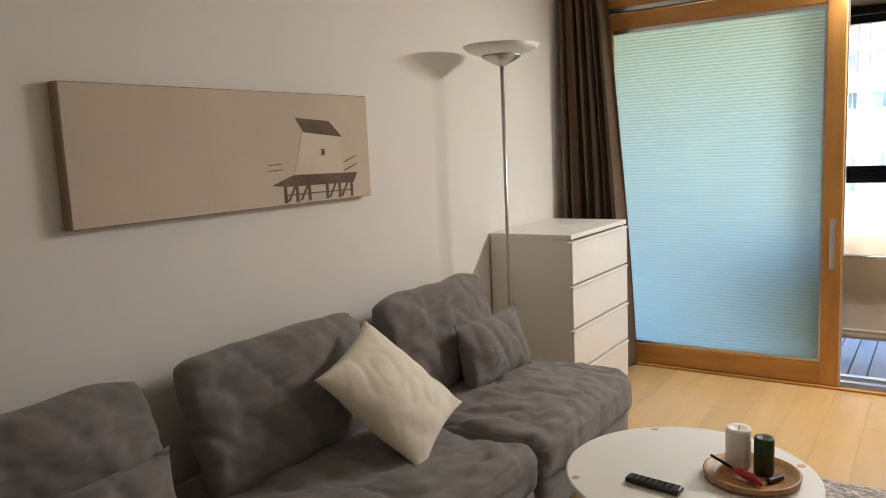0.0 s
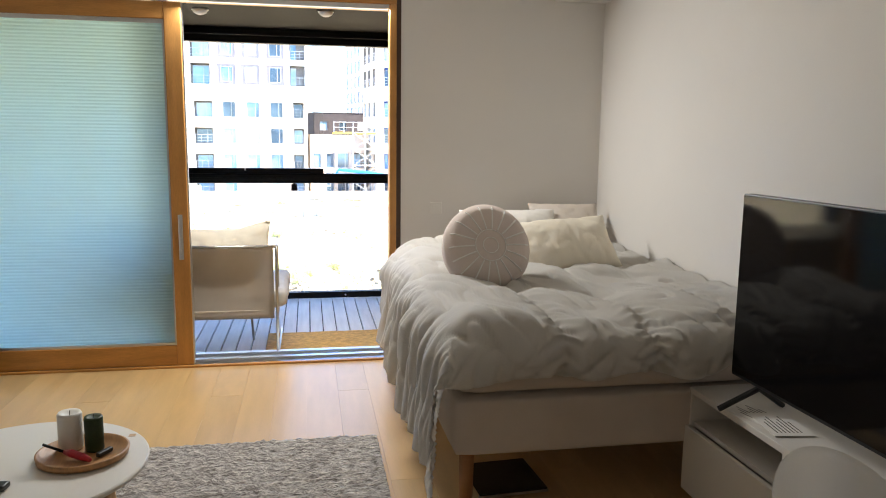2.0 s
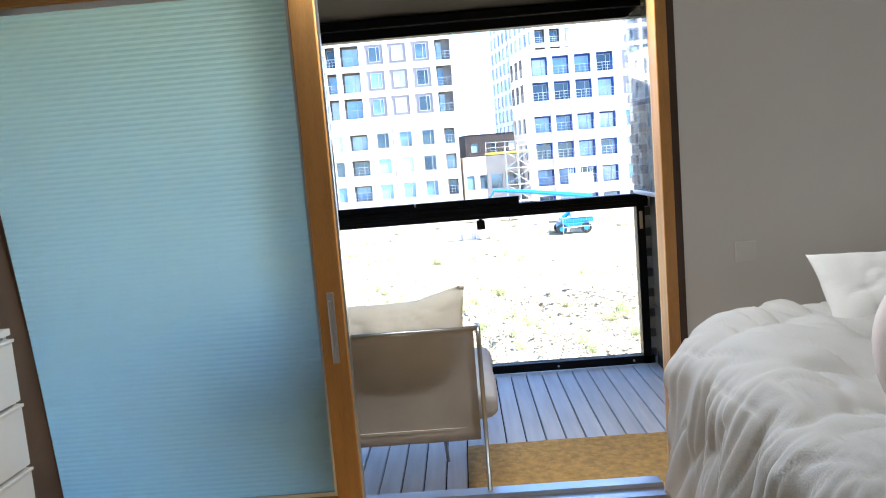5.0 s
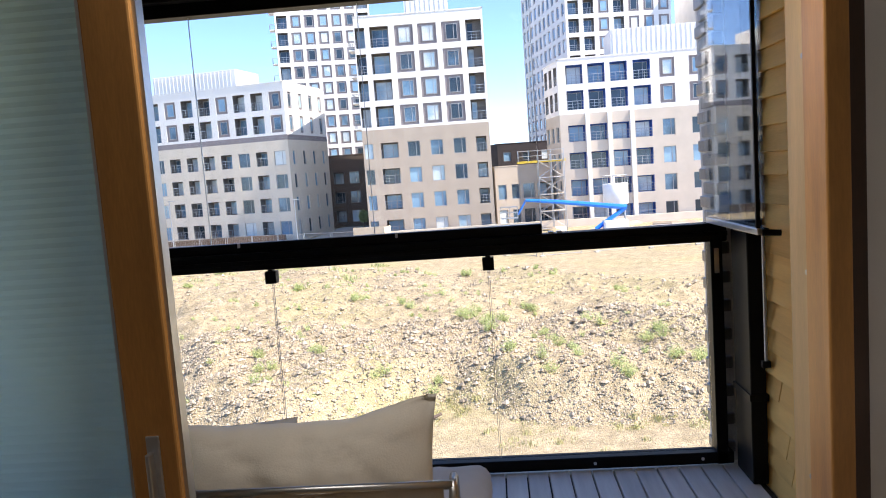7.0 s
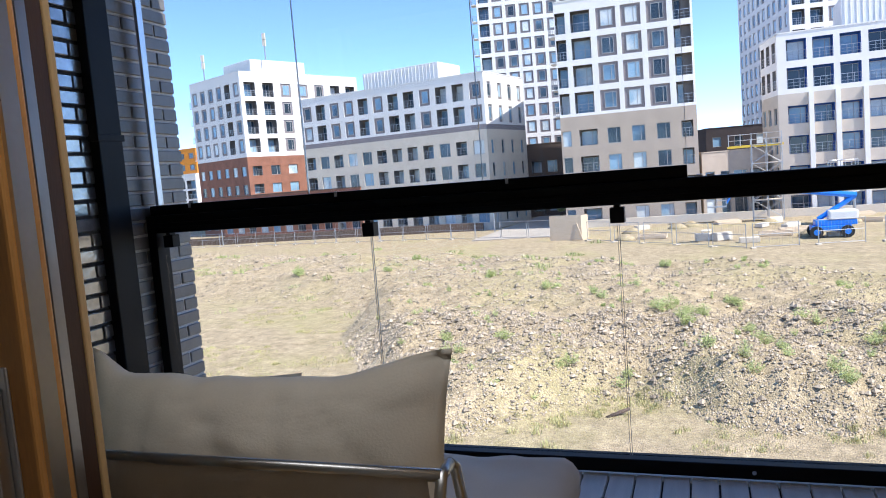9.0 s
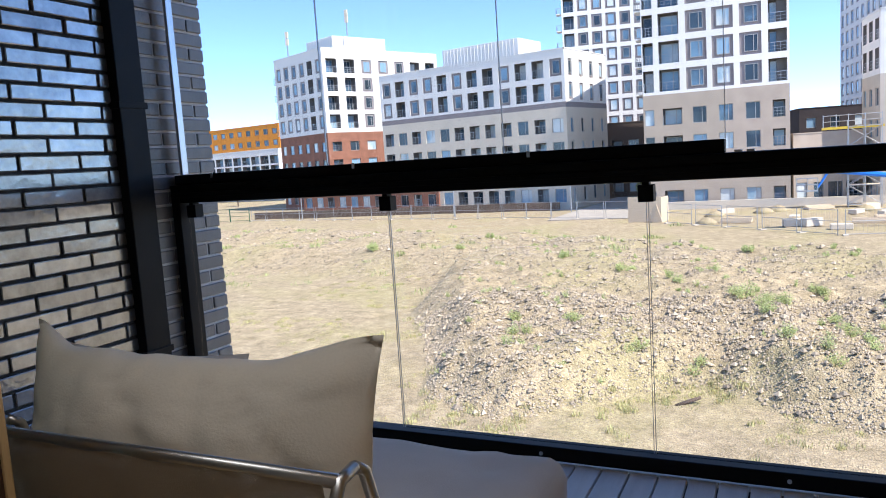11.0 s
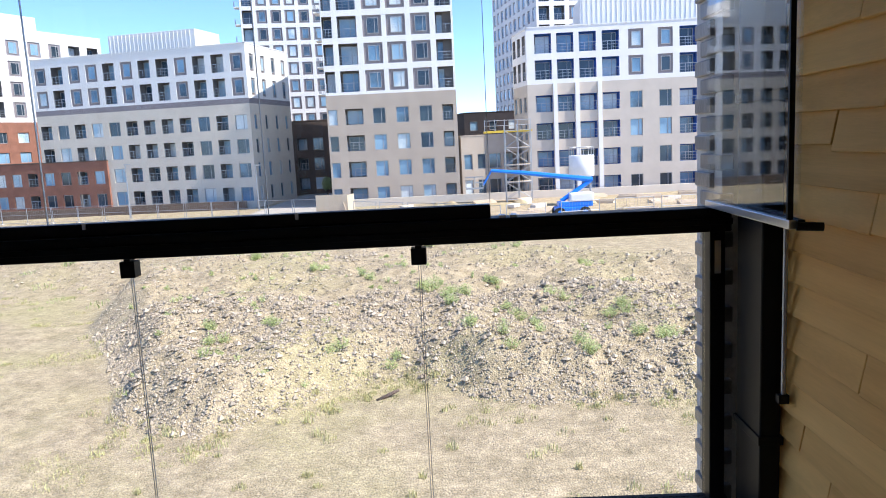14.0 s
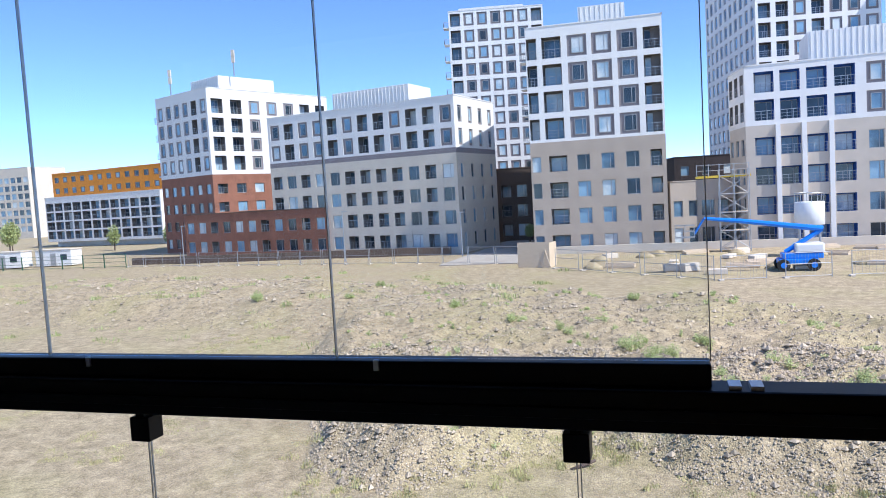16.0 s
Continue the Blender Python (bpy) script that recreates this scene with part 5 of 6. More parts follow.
def corner_balconies(h, corner, U, levels, reach=1.1, deep=2.4):
    """Small slabs with railings that stand out past a block's corner, one a storey."""
    c, U = Vector((*corner, 0)), Vector((*U, 0)).normalized()
    V = Vector((-U.y, U.x, 0))
    R = Matrix((U, V, (0, 0, 1))).transposed().to_4x4()
    slab = box(-reach, 0, 0.15, deep, -0.16, 0)
    bars = box(-reach, 0, 0.15, 0.2, 1.0, 1.06)
    box(-reach, -reach + 0.05, 0.2, deep, 1.0, 1.06, bars)
    for k in range(5):
        box(-reach + 0.25 * k, -reach + 0.25 * k + 0.035, 0.16, 0.19, 0, 1.0, bars)
        box(-reach + 0.01, -reach + 0.04, 0.3 + 0.5 * k, 0.335 + 0.5 * k, 0, 1.0, bars)
    ms, mr = bpy.data.meshes.new("balcony_slab"), bpy.data.meshes.new("railing")
    for bm, me, name in ((slab, ms, "facade_white"), (bars, mr, "window_frame_grey")):
        bm.to_mesh(me)
        bm.free()
        me.materials.append(MATS[name])
    for z in levels:
        b = new("balcony", ms)
        b.matrix_basis = Matrix.Translation(c + Vector((0, 0, z))) @ R
        b.parent = h
        new("railing", mr).parent = b


def house(name, label, A, B, depth, bands, roof, right=True, left=False, box_on_roof=None, inner="recess_shade"):
    """A block of flats: the front from A to B, bands of (z0, z1, material, rows, front columns, side columns)."""
    h = thing(name, label, "building")
    A, B = Vector((*A, 0)), Vector((*B, 0))
    U = (B - A).normalized()
    D = Vector((-U.y, U.x, 0)) * depth
    for z0, z1, material, rows, cf, cs in bands:
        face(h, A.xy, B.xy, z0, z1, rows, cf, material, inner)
        face(h, B.xy, (B + D).xy, z0, z1, rows, cs if right else [], material)
        face(h, (A + D).xy, A.xy, z0, z1, rows, cs if left else [], material)
        face(h, (B + D).xy, (A + D).xy, z0, z1, [], [], material)
    bm = bmesh.new()
    top = bands[-1][1]
    lo = [bm.verts.new(p + Vector((0, 0, top - 0.5))) for p in (A, B, B + D, A + D)]
    bm.faces.new(lo)
    part("roof", bm, "roof_felt", h)
    V = D.normalized()
    bm = bmesh.new()
    for a, b in ((A, B), (B, B + D), (B + D, A + D), (A + D, A)):
        e = (b - a).normalized()
        o = Vector((e.y, -e.x, 0)) * 0.06
        q = [a + o - e * 0.06, b + o + e * 0.06, b - o * 4 + e * 0.06, a - o * 4 - e * 0.06]
        vs = [bm.verts.new(p + Vector((0, 0, z))) for z in (top, top + 0.12) for p in q]
        for f in ((0, 1, 5, 4), (1, 2, 6, 5), (2, 3, 7, 6), (3, 0, 4, 7), (4, 5, 6, 7), (3, 2, 1, 0)):
            bm.faces.new([vs[i] for i in f])
    part("parapet_cap", bm, roof, h)
    if box_on_roof:
        u0, u1, d0, d1, hh = box_on_roof
        bm = bmesh.new()
        q = [A + U * u0 + V * d0, A + U * u1 + V * d0, A + U * u1 + V * d1, A + U * u0 + V * d1]
        vs = [bm.verts.new(p + Vector((0, 0, z))) for z in (top - 0.5, top + hh) for p in q]
        for f in ((0, 1, 5, 4), (1, 2, 6, 5), (2, 3, 7, 6), (3, 0, 4, 7), (4, 5, 6, 7)):
            bm.faces.new([vs[i] for i in f])
        room = part("roof_plant_room", bm, "facade_white", h)
        for k in range(int((u1 - u0) / 0.6)):
            c = A + U * (u0 + 0.3 + 0.6 * k) + V * (d0 - 0.03)
            put("cladding_rib", RIB(hh), "facade_white", room).matrix_basis = Matrix.Translation(c + Vector((0, 0, top)))
    return h


def spread(n, w, kinds, pad=0.0):
    return [(pad + (i + 0.5) / n * (1 - 2 * pad), w, kinds[i % len(kinds)]) for i in range(n)]


def rows(first, pitch, n, h):
    return [(first + pitch * i, h) for i in range(n)]


ZB = -7.2
B3F = [(0.045, 1.2, "b"), (0.195, 2.3, "b"), (0.385, 2.3, "g"), (0.565, 2.3, "g"), (0.75, 2.3, "g"), (0.925, 1.9, "b")]
B3L = [(0.045, 1.1, "w"), (0.21, 2.2, "b"), (0.40, 1.55, "w"), (0.58, 1.55, "w"), (0.76, 1.55, "w"), (0.93, 1.3, "b")]
blk = house("apartment_block", "tall apartment block, white grid above a brown-grey brick base", (-15.0, 91.3), (0.9, 92.0), 22,
      [(ZB, 7.4, "facade_beige", rows(-4.9, 3.22, 4, 1.9), B3L, spread(6, 1.0, "w")),
       (7.4, 21.2, "facade_white", rows(9.0, 3.22, 4, 2.5), B3F, spread(6, 2.0, "bgg"))], "facade_white", box_on_roof=(6.3, 11.8, 2.0, 12.0, 2.3))
corner_balconies(blk, (-15.0, 91.3), (15.9, 0.7), [z + 3.22 * k for z in (7.7,) for k in range(4)], 0.8)
B2U = spread(12, 1.75, "gbggbgbbgbb")
house("apartment_block", "long apartment block, white attic storeys above pale grey brick", (-57.6, 103.2), (-26.0, 97.0), 13,
      [(ZB, 7.4, "facade_grey", rows(-4.4, 3.15, 4, 1.9), spread(12, 1.7, "bwbwwbbb"), spread(4, 0.9, "w")),
       (7.4, 8.1, "facade_panel", [], [], []),
       (8.1, 15.0, "facade_white", rows(9.6, 3.1, 2, 2.3), B2U, spread(4, 1.2, "g"))], "facade_white", box_on_roof=(11.5, 24.5, 1.5, 8, 2.6))
B4X = [2.0, 4.66, 7.35, 10.1, 13.1, 16.6, 19.3, 22.0, 24.7, 27.2, 29.7, 32.4, 35.0]
B4F = [(x / 36, 2.05 if k == "b" else 1.8, k) for x, k in zip(B4X, "bbbbggbbbbbgg")]
B4G = [(x / 36, 2.05 if k == "b" else 1.5, k) for x, k in zip(B4X, "bbbbwwbbbbbww")]
blk = house("apartment_block", "wide apartment block, white attic storeys above cream brick", (9.6, 92.0), (45.6, 91.0), 16,
      [(ZB, 7.5, "facade_cream", rows(-4.9, 3.35, 4, 2.0), B4G, []),
       (7.5, 14.2, "facade_white", rows(9.2, 3.1, 2, 2.3), B4F, [])], "facade_white", right=False, box_on_roof=(7.0, 22, 3, 10, 3.6), inner="loggia_blue")
for x in (3.33, 6.0, 8.72):
    part("pilaster", box(9.6 + x - 0.24, 9.6 + x + 0.24, 91.5, 92.1, ZB, 7.5), "facade_white", blk, "slim white pilaster between loggias")
house("stair_bay", "slanting corner bay of the cream apartment block", (8.4, 99.0), (9.58, 92.02), 0.7,
            [(ZB, 7.5, "facade_cream", rows(-4.9, 3.35, 4, 1.9), spread(3, 1.2, "w"), []),
             (7.5, 14.1, "facade_white", rows(9.2, 3.1, 2, 2.2), spread(3, 1.4, "b"), [])], "facade_white", right=False)
house("link_building", "low brown brick link between two blocks", (1.2, 92.6), (8.3, 95.0), 8,
      [(ZB, 1.7, "facade_beige", rows(-4.7, 3.2, 2, 1.9), [(0.12, 1.1, "w"), (0.36, 1.1, "w"), (0.60, 1.6, "w"), (0.88, 1.9, "b")], [])], "facade_beige")
house("brick_building", "low red brick wing with dark windows", (-76.5, 106.8), (-47.4, 100.9), 11,
      [(ZB, 0.9, "facade_red", rows(-4.5, 3.15, 2, 1.8), spread(11, 1.6, "wwbwwwb"), [])], "facade_brown")
blk = house("apartment_block", "white apartment tower above a red brick base", (-90.0, 119.5), (-74.3, 112.6), 27,
      [(ZB, 7.7, "facade_red", rows(-4.4, 3.2, 4, 1.7), spread(6, 1.5, "w"), spread(7, 2.0, "bww")),
       (7.7, 22.6, "facade_white", rows(9.7, 3.3, 4, 2.5), spread(6, 1.7, "ggggb"), spread(7, 2.3, "bbggg"))], "facade_white", box_on_roof=(6, 15, 4, 16, 2.7))
corner_balconies(blk, (-90.0, 119.5), (15.7, -6.9), [8.4 + 3.3 * k for k in range(4)])
blk = house("apartment_tower", "tall white gridded apartment tower behind the blocks", (-39.8, 146.0), (-21.5, 150.0), 20,
      [(ZB, 5, "facade_brown", rows(-4, 3.3, 3, 2), spread(6, 1.8, "w"), spread(6, 1.8, "w")),
       (5, 38.2, "facade_white", rows(6.8, 3.3, 10, 2.5), spread(7, 2.0, "bgggggb"), spread(6, 2.0, "g"))], "facade_white", box_on_roof=(2, 15, 3, 14, 1.2))
corner_balconies(blk, (-39.8, 146.0), (18.3, 4.0), [5.5 + 3.3 * k for k in range(10)])
house("apartment_tower", "very tall white gridded apartment tower", (16.2, 140.0), (36.0, 143.0), 30,
      [(ZB, 60, "facade_white", rows(-3, 3.3, 19, 2.5), spread(7, 2.0, "bbgbgggb"), [])], "facade_white", left=False)
tw = thing("tower_flank", "windowed flank of the very tall white tower", "building")
face(tw, (9.8, 171.0), (16.15, 139.9), ZB, 60, rows(-3, 3.3, 19, 2.4), spread(10, 1.7, "g"), "facade_white")
house("apartment_tower", "pale tower with many windows far behind", (42.0, 138.0), (66.0, 140.0), 20,
      [(ZB, 40, "facade_white", rows(-3, 3.3, 12, 2.4), spread(8, 1.9, "gb"), [])], "facade_white", left=True)
house("brown_building", "dark brown brick building in the gap", (-27.5, 117.0), (-15.0, 118.0), 12,
      [(ZB, 5.4, "facade_brown", rows(-4.4, 3.1, 3, 1.9), spread(5, 1.6, "wb"), [])], "facade_brown")
house("dark_house", "low black rooftop house in the gap", (2.0, 122.0), (11.5, 124.0), 12,
      [(ZB, 5.5, "facade_dark", rows(3.4, 3.1, 1, 1.5), spread(3, 1.3, "w"), [])], "facade_dark")
house("orange_building", "long apartment building with orange upper storeys", (-163.0, 168.0), (-121.0, 160.0), 14,
      [(ZB, 7.5, "facade_white", rows(-4, 3.1, 4, 2.0), [], []),
       (7.5, 14.0, "facade_orange", rows(9.2, 3.0, 2, 1.5), spread(12, 1.9, "wg"), [])], "facade_orange")
house("gallery_front", "white glazed balcony gallery of the orange building", (-163.5, 165.2), (-119.5, 157.0), 2.6,
      [(ZB + 2.5, 7.4, "facade_white", rows(-2.9, 2.55, 4, 2.1), spread(12, 3.1, "b"), [])], "facade_white")
house("far_tower", "distant pale tower block", (-300.0, 262.0), (-266.0, 260.0), 20,
      [(ZB, 25, "facade_grey", rows(-2, 3.6, 7, 2.4), spread(9, 2.8, "w"), [])], "facade_grey")

# roof masts
for x, y, z0, z1 in ((-87.5, 121, 22.5, 28.0), (-72.5, 119, 25.2, 29.5)):
    ms = thing("roof_mast", "thin aerial mast on a roof", "mast", pose(x, y, z0))
    part("pole", tube([(0, 0, 0), (0, 0, z1 - z0)], 0.12, 8), "galvanised", ms)
    for q in (0.55, 0.8):
        part("aerial", box(-0.3, 0.3, -0.15, 0.15, (z1 - z0) * q, (z1 - z0) * q + 1.2), "facade_grey", ms)

# ---- site things ----
setting(part("site_road", box(-24, -13.5, 80, 125, GZ - 0.2, GZ + 0.10), "gravel_lane"), "pale gravel lane between the blocks", "road")
setting(part("plinth_wall", box(-78, -27, 95.2, 95.6, GZ - 0.5, GZ + 1.1), "facade_brown"), "low dark garden wall before the block", "wall")
setting(part("plinth_wall", box(-14, 46, 90.5, 90.9, GZ - 0.5, GZ + 0.9), "facade_grey"), "low pale concrete plinth along the blocks", "wall")

hb = thing("site_hoarding", "plywood hoarding box on the site", "hoarding", pose(-12.4, 75.5, GZ, 0, 0, -8))
part("panel", box(-1.7, 1.7, -0.05, 0.05, 0, 2.6), "plywood", hb)
part("side_panel", box(1.62, 1.7, 0.05, 2.4, 0, 2.5), "plywood", hb)
part("brace", tube([(1.9, -0.4, 0), (1.2, -0.05, 1.8)], 0.06, 6), "plywood", hb)


def fence_panel():
    f = thing("fence_panel", "galvanised wire mesh site fence panel on blocks", "fence", pose(0, 0, -50), "site fence panels")
    for x in (0.05, 3.4):
        part("post", tube([(x, 0, 0), (x, 0, 2.0)], 0.035, 6), "galvanised", f)
    for z in (0.15, 1.1, 1.95):
        part("rail", tube([(0.05, 0, z), (3.4, 0, z)], 0.025, 5), "galvanised", f)
    bm = bmesh.new()
    for i in range(1, 14):
        tube([(0.05 + i * 0.24, 0, 0.15), (0.05 + i * 0.24, 0, 1.95)], 0.008, 3, bm)
    part("wire_mesh", bm, "galvanised", f)
    part("foot_block", box(-0.12, 0.22, -0.3, 0.3, 0, 0.13), "facade_grey", f)
    return f


proto = None
line = [(-76, 92), (-31, 84.5), (-14, 79), (-10, 74), (4.6, 61.5), (14, 63.0), (30, 64)]
for (xa, ya), (xb, yb) in zip(line, line[1:]):
    ln = math.hypot(xb - xa, yb - ya)
    n = max(1, int(ln / 3.5))
    for i in range(n):
        fx, fy = xa + (xb - xa) * i / n, ya + (yb - ya) * i / n
        m = pose(fx, fy, GZ, 0, 0, math.degrees(math.atan2(yb - ya, xb - xa)) + rng.uniform(-4, 4))
        if proto is None:
            proto = fence_panel()
            proto.matrix_basis = m
        else:
            copy_thing(proto, m)

# boom lift
bl = thing("boom_lift", "blue and white articulated boom lift parked on the site", "boom lift", pose(11.0, 68.0, GZ))
part("chassis", box(-1.5, 1.5, -0.9, 0.9, 0.55, 1.0), "crane_blue", bl, bevel=0.08)
part("turntable", box(-1.2, 1.9, -0.8, 0.8, 1.0, 1.45), "crane_blue", bl, bevel=0.06)
part("engine_cover", box(-0.2, 2.0, -0.85, 0.85, 1.45, 2.25), "crane_white", bl, "rounded white engine cover", bevel=0.15)
for x in (-1.15, 1.15):
    for y in (-0.95, 0.95):
        w = part("wheel", tube([(x, y - 0.2, 0.5), (x, y + 0.2, 0.5)], 0.5, 20), "tyre", bl)
        part("rim", tube([(x, y - 0.22, 0.5), (x, y + 0.22, 0.5)], 0.24, 14), "crane_blue", w)
part("lower_boom", tube([(-0.9, 0, 1.5), (1.9, 0, 3.3)], 0.2, 8), "crane_blue", bl)
part("upper_boom", tube([(2.0, 0, 3.35), (-4.2, 0, 4.25), (-7.2, 0, 4.6)], [0.25, 0.2, 0.14], 8), "crane_blue", bl)
part("jib", tube([(-7.2, 0, 4.6), (-8.0, 0, 3.3)], 0.09, 8), "crane_blue", bl)
bm = box(-9.6, -8.0, -0.5, 0.5, 3.0, 3.08)
for x in (-9.6, -8.8, -8.04):
    for y in (-0.5, 0.46):
        box(x, x + 0.05, y, y + 0.05, 3.08, 4.1, bm)
for z in (3.55, 4.06):
    box(-9.6, -8.0, -0.5, -0.46, z, z + 0.05, bm)
    box(-9.6, -8.0, 0.46, 0.5, z, z + 0.05, bm)
part("basket", bm, "galvanised", bl)
bs = thing("site_silo", "white round container with a railing on top", "silo", pose(14.0, 80.0, GZ))
part("drum", lathe([(1.3, 3.0), (1.35, 3.05), (1.35, 5.2), (1.3, 5.25)], 28), "crane_white", bs, smooth=True)
part("guard_rail", tube([(1.3 * math.cos(a), 1.3 * math.sin(a), 6.1) for a in [2 * math.pi * k / 20 for k in range(21)]], 0.04, 6), "galvanised", bs)
for k in range(8):
    a = 2 * math.pi * k / 8
    part("rail_post", tube([(1.3 * math.cos(a), 1.3 * math.sin(a), 5.2), (1.3 * math.cos(a), 1.3 * math.sin(a), 6.1)], 0.035, 6), "galvanised", bs)
for x in (-0.9, 0.9):
    part("support", tube([(x, 0, 0), (x, 0, 3.05)], 0.12, 8), "galvanised", bs)

# scaffold stair tower
sf = thing("scaffold_tower", "galvanised scaffold stair tower with a yellow platform", "scaffold", pose(6.3, 86.5, GZ))
for x in (0, 1.5, 3.0):
    for y in (0, 1.6):
        part("standard", tube([(x, y, 0), (x, y, 9.0)], 0.05, 6), "galvanised", sf)
for lv in range(5):
    z = 0.3 + lv * 2.0
    for y in (0, 1.6):
        part("ledger", tube([(0, y, z), (3.0, y, z)], 0.04, 5), "galvanised", sf)
        if lv < 4:
            part("brace", tube([(0, y, z), (3.0, y, z + 2.0)], 0.035, 5), "galvanised", sf)
            part("brace", tube([(3.0, y, z), (0, y, z + 2.0)], 0.035, 5), "galvanised", sf)
    part("platform", box(0, 3.0, 0.1, 1.5, z, z + 0.06), "plywood", sf)
part("top_platform", box(-2.4, 3.2, 0.0, 1.6, 8.1, 8.35), "scaffold_yellow", sf, "yellow plank platform")
for x in (-2.3, -1.1, 0, 1.5, 3.0):
    part("guard_post", tube([(x, 0, 8.3), (x, 0, 9.6)], 0.04, 5), "galvanised", sf)
for z in (8.9, 9.5):
    part("guard_rail", tube([(-2.3, 0, z), (3.0, 0, z)], 0.035, 5), "galvanised", sf)

# building material along the site
for k in range(46):
    x, y = rng.uniform(-9, 40), rng.uniform(66, 88)
    if k % 3 == 0:
        o = thing("timber_stack", "small stack of sawn timber on the site", "timber", pose(x, y, GZ, 0, 0, rng.uniform(-30, 30)), "timber stacks on the site")
        for i in range(3):
            part("timber", box(-1.4, 1.4, -0.5 + i * 0.34, -0.22 + i * 0.34, 0.0, 0.25 + 0.08 * i), "plywood", o)
    elif k % 3 == 1:
        o = thing("concrete_block", "pale grey concrete block lying on the site", "block", pose(x, y, GZ, 0, 0, rng.uniform(0, 90)), "concrete blocks on the site")
        part("block", box(-0.8, 0.8, -0.4, 0.4, 0, rng.uniform(0.3, 0.7)), "facade_grey", o, bevel=0.04)
    else:
        o = thing("sand_heap", "low heap of pale sand on the site", "heap", pose(x, y, GZ))
        part("sand", lathe([(rng.uniform(0.9, 1.6), -0.1), (0.8, 0.25), (0.4, 0.5), (0.08, 0.6)], 14), "soil", o, smooth=True)

# street lamps
for x, y, h in ((-67.0, 93.0, 5.6), (-40.0, 90.0, 6.5), (-24.5, 92.0, 5.6)):
    sl = thing("street_lamp", "slim grey street lamp by the lane", "street lamp", pose(x, y, GZ), "street lamps")
    part("pole", tube([(0, 0, 0), (0, 0, h)], [0.09, 0.05], 8), "galvanised", sl)
    part("head", box(-0.1, 0.6, -0.12, 0.12, h, h + 0.12), "galvanised", sl, bevel=0.03)


def small_tree(x, y, h, seed):
    r = random.Random(seed)
    t = thing("tree", "small leafy green tree near the buildings", "tree", pose(x, y, GZ), "trees by the far street")
    bm = tube([(0, 0, 0), (0.05, 0, h * 0.35), (0.0, 0.05, h * 0.75)], [0.16, 0.12, 0.04], 8)
    for k in range(7):
        a = k * 2.4
        tube([(0.03, 0, h * (0.3 + 0.06 * k)), (math.cos(a) * h * 0.2, math.sin(a) * h * 0.2, h * (0.45 + 0.07 * k))], [0.06, 0.015], 5, bm)
    part("trunk", bm, "facade_brown", t)
    vv, ff = [], []
    for k in range(1500):
        d = Vector((r.gauss(0, 1), r.gauss(0, 1), r.gauss(0, 1))).normalized() * r.random() ** 0.4
        c = Vector((d.x * h * 0.27, d.y * h * 0.27, h * 0.62 + d.z * h * 0.36))
        c *= 1 + 0.18 * noise.noise(c * 0.9 + Vector((seed, 0, 0)))
        s = h * 0.035
        b = len(vv)
        for q in range(4):
            vv.append(c + Vector((r.uniform(-s, s), r.uniform(-s, s), r.uniform(-s, s))))
        ff.append((b, b + 1, b + 2, b + 3))
    me = bpy.data.meshes.new("crown")
    me.from_pydata(vv, [], ff)
    put("crown", me, "weed_green", t)


for k, (x, y, h) in enumerate(((-118, 138, 5.5), (-105, 140, 5.0), (-96, 136, 5.0), (-150, 140, 7.0), (-160, 150, 8.0), (-19.5, 113, 3.0))):
    small_tree(x, y, h, 40 + k)

# sheds and a green mesh fence at the far end of the street
for x, y, a in ((-104.0, 97.0, 8), (-95.5, 99.0, 4)):
    sh_ = thing("site_shed", "white flat-roofed site shed by the street", "shed", pose(x, y, GZ, 0, 0, a), "site sheds")
    part("body", box(-3.4, 3.4, -1.3, 1.3, 0.15, 2.7), "facade_white", sh_, bevel=0.05)
    part("roof", box(-3.5, 3.5, -1.4, 1.4, 2.7, 2.85), "facade_grey", sh_)
    part("door", box(-0.5, 0.5, -1.34, -1.3, 0.2, 2.2), "window_frame_grey", sh_)
    part("window", box(1.4, 2.6, -1.34, -1.3, 1.1, 2.0), "window_pane", sh_)
for i in range(9):
    gf_ = thing("mesh_fence_panel", "green wire mesh fence panel by the street", "fence", pose(-112 + i * 4.0, 92.5 - i * 0.1, GZ, 0, 0, -1), "green fence panels")
    for x in (0, 3.9):
        part("post", tube([(x, 0, 0), (x, 0, 2.1)], 0.06, 6), "fence_green", gf_)
    for z in (0.2, 0.9, 1.5, 2.0):
        part("wire_rail", tube([(0, 0, z), (3.9, 0, z)], 0.03, 5), "fence_green", gf_)

# ---- pieces of floors and walls ----
rng = random.Random(5)


def slab_mesh(name, dx, dy, dz, bevel, material):
    bm = box(-dx / 2, dx / 2, -dy / 2, dy / 2, -dz / 2, dz / 2)
    if bevel:
        bmesh.ops.bevel(bm, geom=[e for e in bm.edges], offset=bevel, segments=1, affect="EDGES")
    me = bpy.data.meshes.new(name)
    bm.to_mesh(me)
    bm.free()
    me.materials.append(MATS[material])
    return me


PW = 0.18
plank_long = slab_mesh("plank", PW - 0.0008, 2.1988, 0.012, 0, "oak_floor")
x = XL + PW / 2
k = 0
while x < XR - 0.02:
    y = YB + [0.0, -1.3, -0.6, -1.8][k % 4]
    while y < WY - 0.3:
        y0, y1 = max(y, YB), min(y + 2.2, 0.0)
        if y1 - y0 > 0.05:
            ob = piece(plank_long, "plank", floor, Matrix.Translation((x, (y0 + y1) / 2, -0.006)) @ Matrix.Diagonal((1, (y1 - y0 - 0.001) / 2.2, 1, 1)))
        y += 2.2
    x += PW
    k += 1

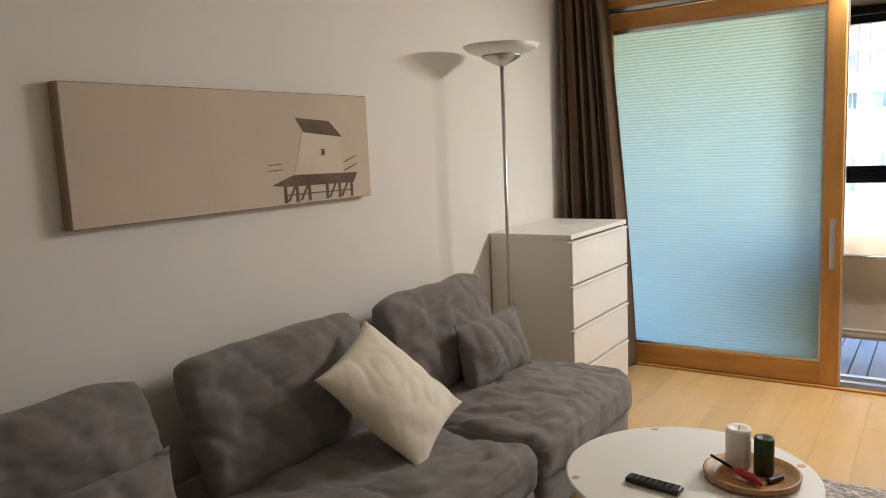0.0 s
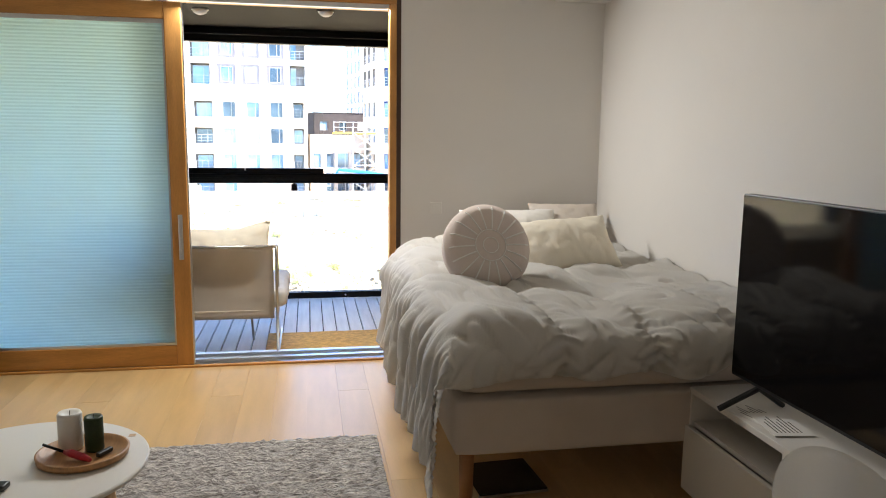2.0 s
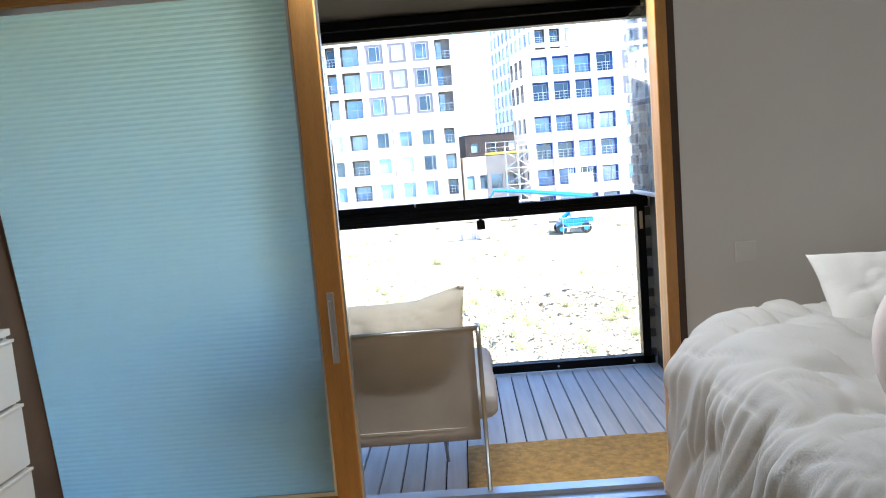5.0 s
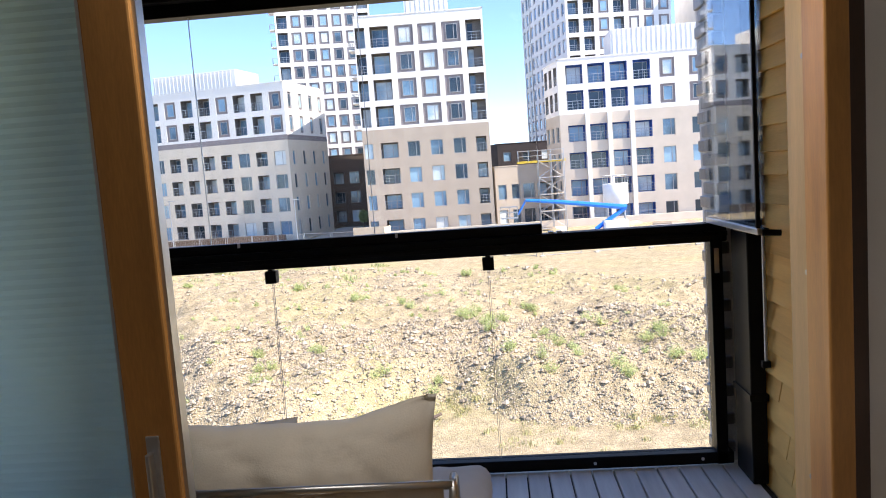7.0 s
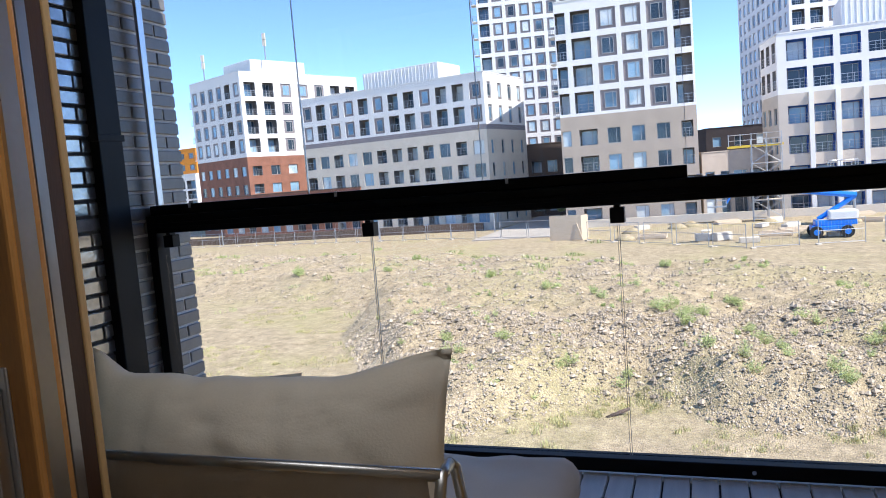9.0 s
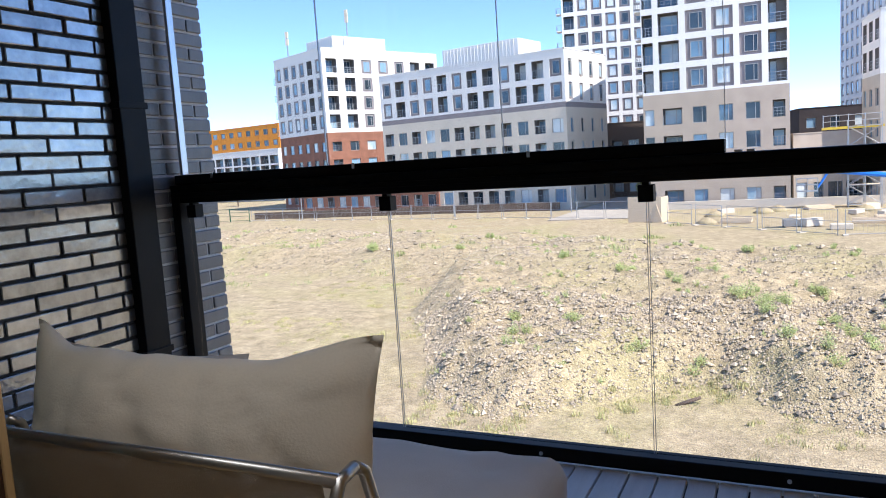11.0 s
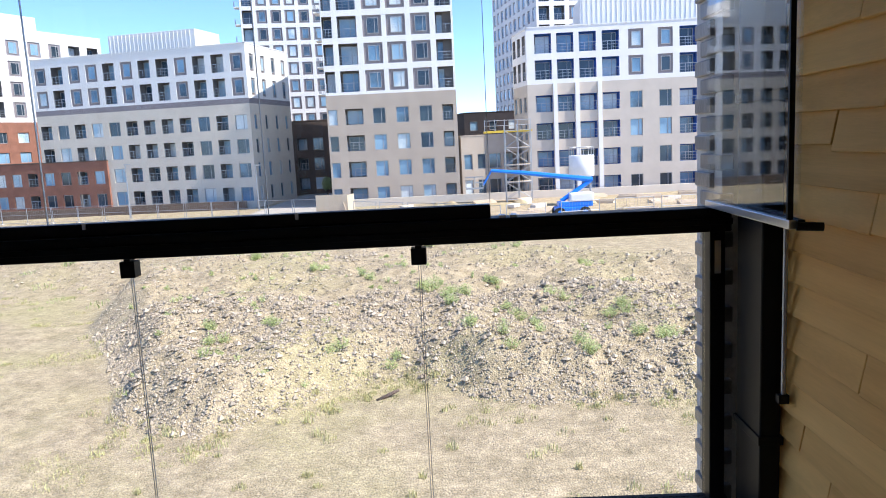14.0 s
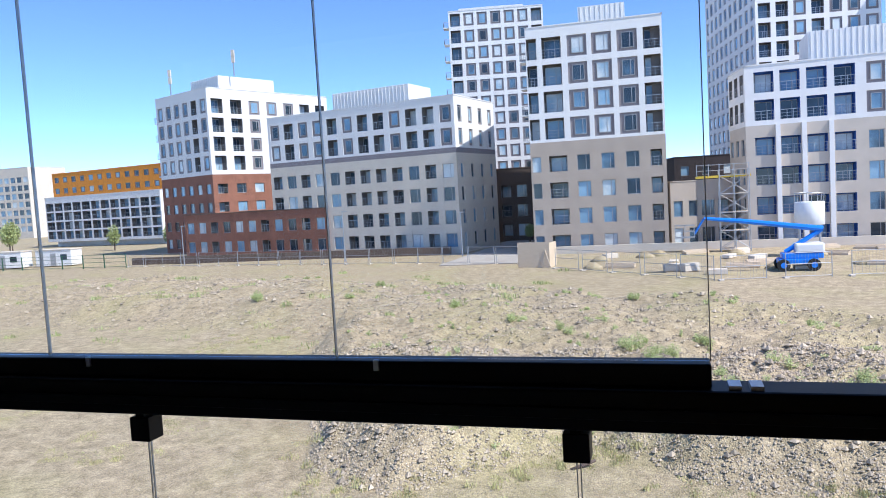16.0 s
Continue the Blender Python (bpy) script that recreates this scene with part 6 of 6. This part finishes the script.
deck = setting(part("deck_frame", box(BXL, BXR, WY + 0.03, RY - 0.05, DZK - 0.03, DZK - 0.026), "mortar"), "weathered grey wooden deck of the balcony", "deck")
board = slab_mesh("deck_board", 0.097, RY - WY - 0.085, 0.024, 0.003, "deck_wood")
x = BXL + 0.05
while x < BXR - 0.03:
    piece(board, "deck_board", deck, Matrix.Translation((x, (RY + WY - 0.02) / 2, DZK - 0.013 + rng.uniform(-0.001, 0.001))))
    x += 0.105

shing = setting(part("shingle_wall", box(BXR + 0.03, BXR + 0.3, WY, RY + 0.05, DZK, 2.42), "board_wood"), "warm varnished wooden shingle wall of the balcony", "wall")
sh = slab_mesh("shingle", 0.014, 0.40, 0.15, 0.002, "shingle_wood")
row = 0
z = DZK + 0.06
while z < 2.40:
    y = WY + 0.03 - [0.0, 0.17, 0.29][row % 3]
    while y < RY - 0.15:
        w = rng.uniform(1.3, 2.4)
        y0, y1 = max(y, WY + 0.03), min(y + w, RY - 0.16)
        if y1 - y0 > 0.04:
            m = Matrix.Translation((BXR + 0.012, (y0 + y1) / 2, z + rng.uniform(-0.008, 0.008))) @ Euler((rng.uniform(-0.009, 0.009), radians(11), 0)).to_matrix().to_4x4()
            piece(sh, "shingle", shing, m @ Matrix.Diagonal((1, (y1 - y0 - 0.001) / 0.40, 1, 1)))
        y += w
    z += 0.108
    row += 1

bw = setting(part("brick_wall", box(BXL - 0.3, BXL - 0.010, WY, 2.06, DZK, 2.42), "mortar"), "glossy black brick side wall of the balcony", "wall")
brick = slab_mesh("brick", 0.09, 0.272, 0.058, 0.004, "black_brick")
row = 0
z = DZK + 0.03
while z < 2.40:
    y = WY + 0.02 - (0.142 if row % 2 else 0.0)
    while y < 1.95:
        y0, y1 = max(y, WY + 0.005), min(y + 0.272, 1.965)
        if y1 - y0 > 0.03:
            m = Matrix.Translation((BXL - 0.045 + rng.uniform(-0.003, 0.003), (y0 + y1) / 2, z)) @ Euler((rng.uniform(-0.004, 0.004), rng.uniform(-0.01, 0.01), rng.uniform(-0.01, 0.01))).to_matrix().to_4x4()
            piece(brick, "brick", bw, m @ Matrix.Diagonal((1, (y1 - y0) / 0.272, 1, 1)))
        y += 0.284
    z += 0.071
    row += 1
pier = setting(part("brick_pier", box(BXL - 0.3, -1.545, 2.065, 2.49, -6.6, 2.62), "mortar_pale"), "grey brick pier at the balcony's outer corner", "pier")
pb = slab_mesh("brick", 0.05, 0.23, 0.058, 0.004, "pier_brick")
row = 0
z = DZK - 0.3
while z < 2.6:
    cuts = [2.06, 2.27, 2.50] if row % 2 else [2.06, 2.16, 2.39, 2.50]
    for y0, y1 in zip(cuts, cuts[1:]):
        piece(pb, "brick", pier, Matrix.Translation((-1.560 + rng.uniform(-0.003, 0.003), (y0 + y1) / 2, z)) @ Matrix.Diagonal((1, (y1 - y0 - 0.012) / 0.23, 1, 1)))
    z += 0.071
    row += 1
pr2 = setting(part("brick_pier", box(1.87, BXR + 0.3, RY + 0.06, 2.56, -6.6, 2.62), "mortar_pale"), "grey brick pier at the balcony's outer corner", "pier")
row = 0
z = DZK - 0.3
while z < 2.6:
    piece(pb, "brick", pr2, Matrix.Translation((1.878, 2.355 + (0.0 if row % 2 else 0.09), z)) @ Matrix.Diagonal((1, 1.0 if row % 2 else 0.8, 1, 1)))
    z += 0.071
    row += 1
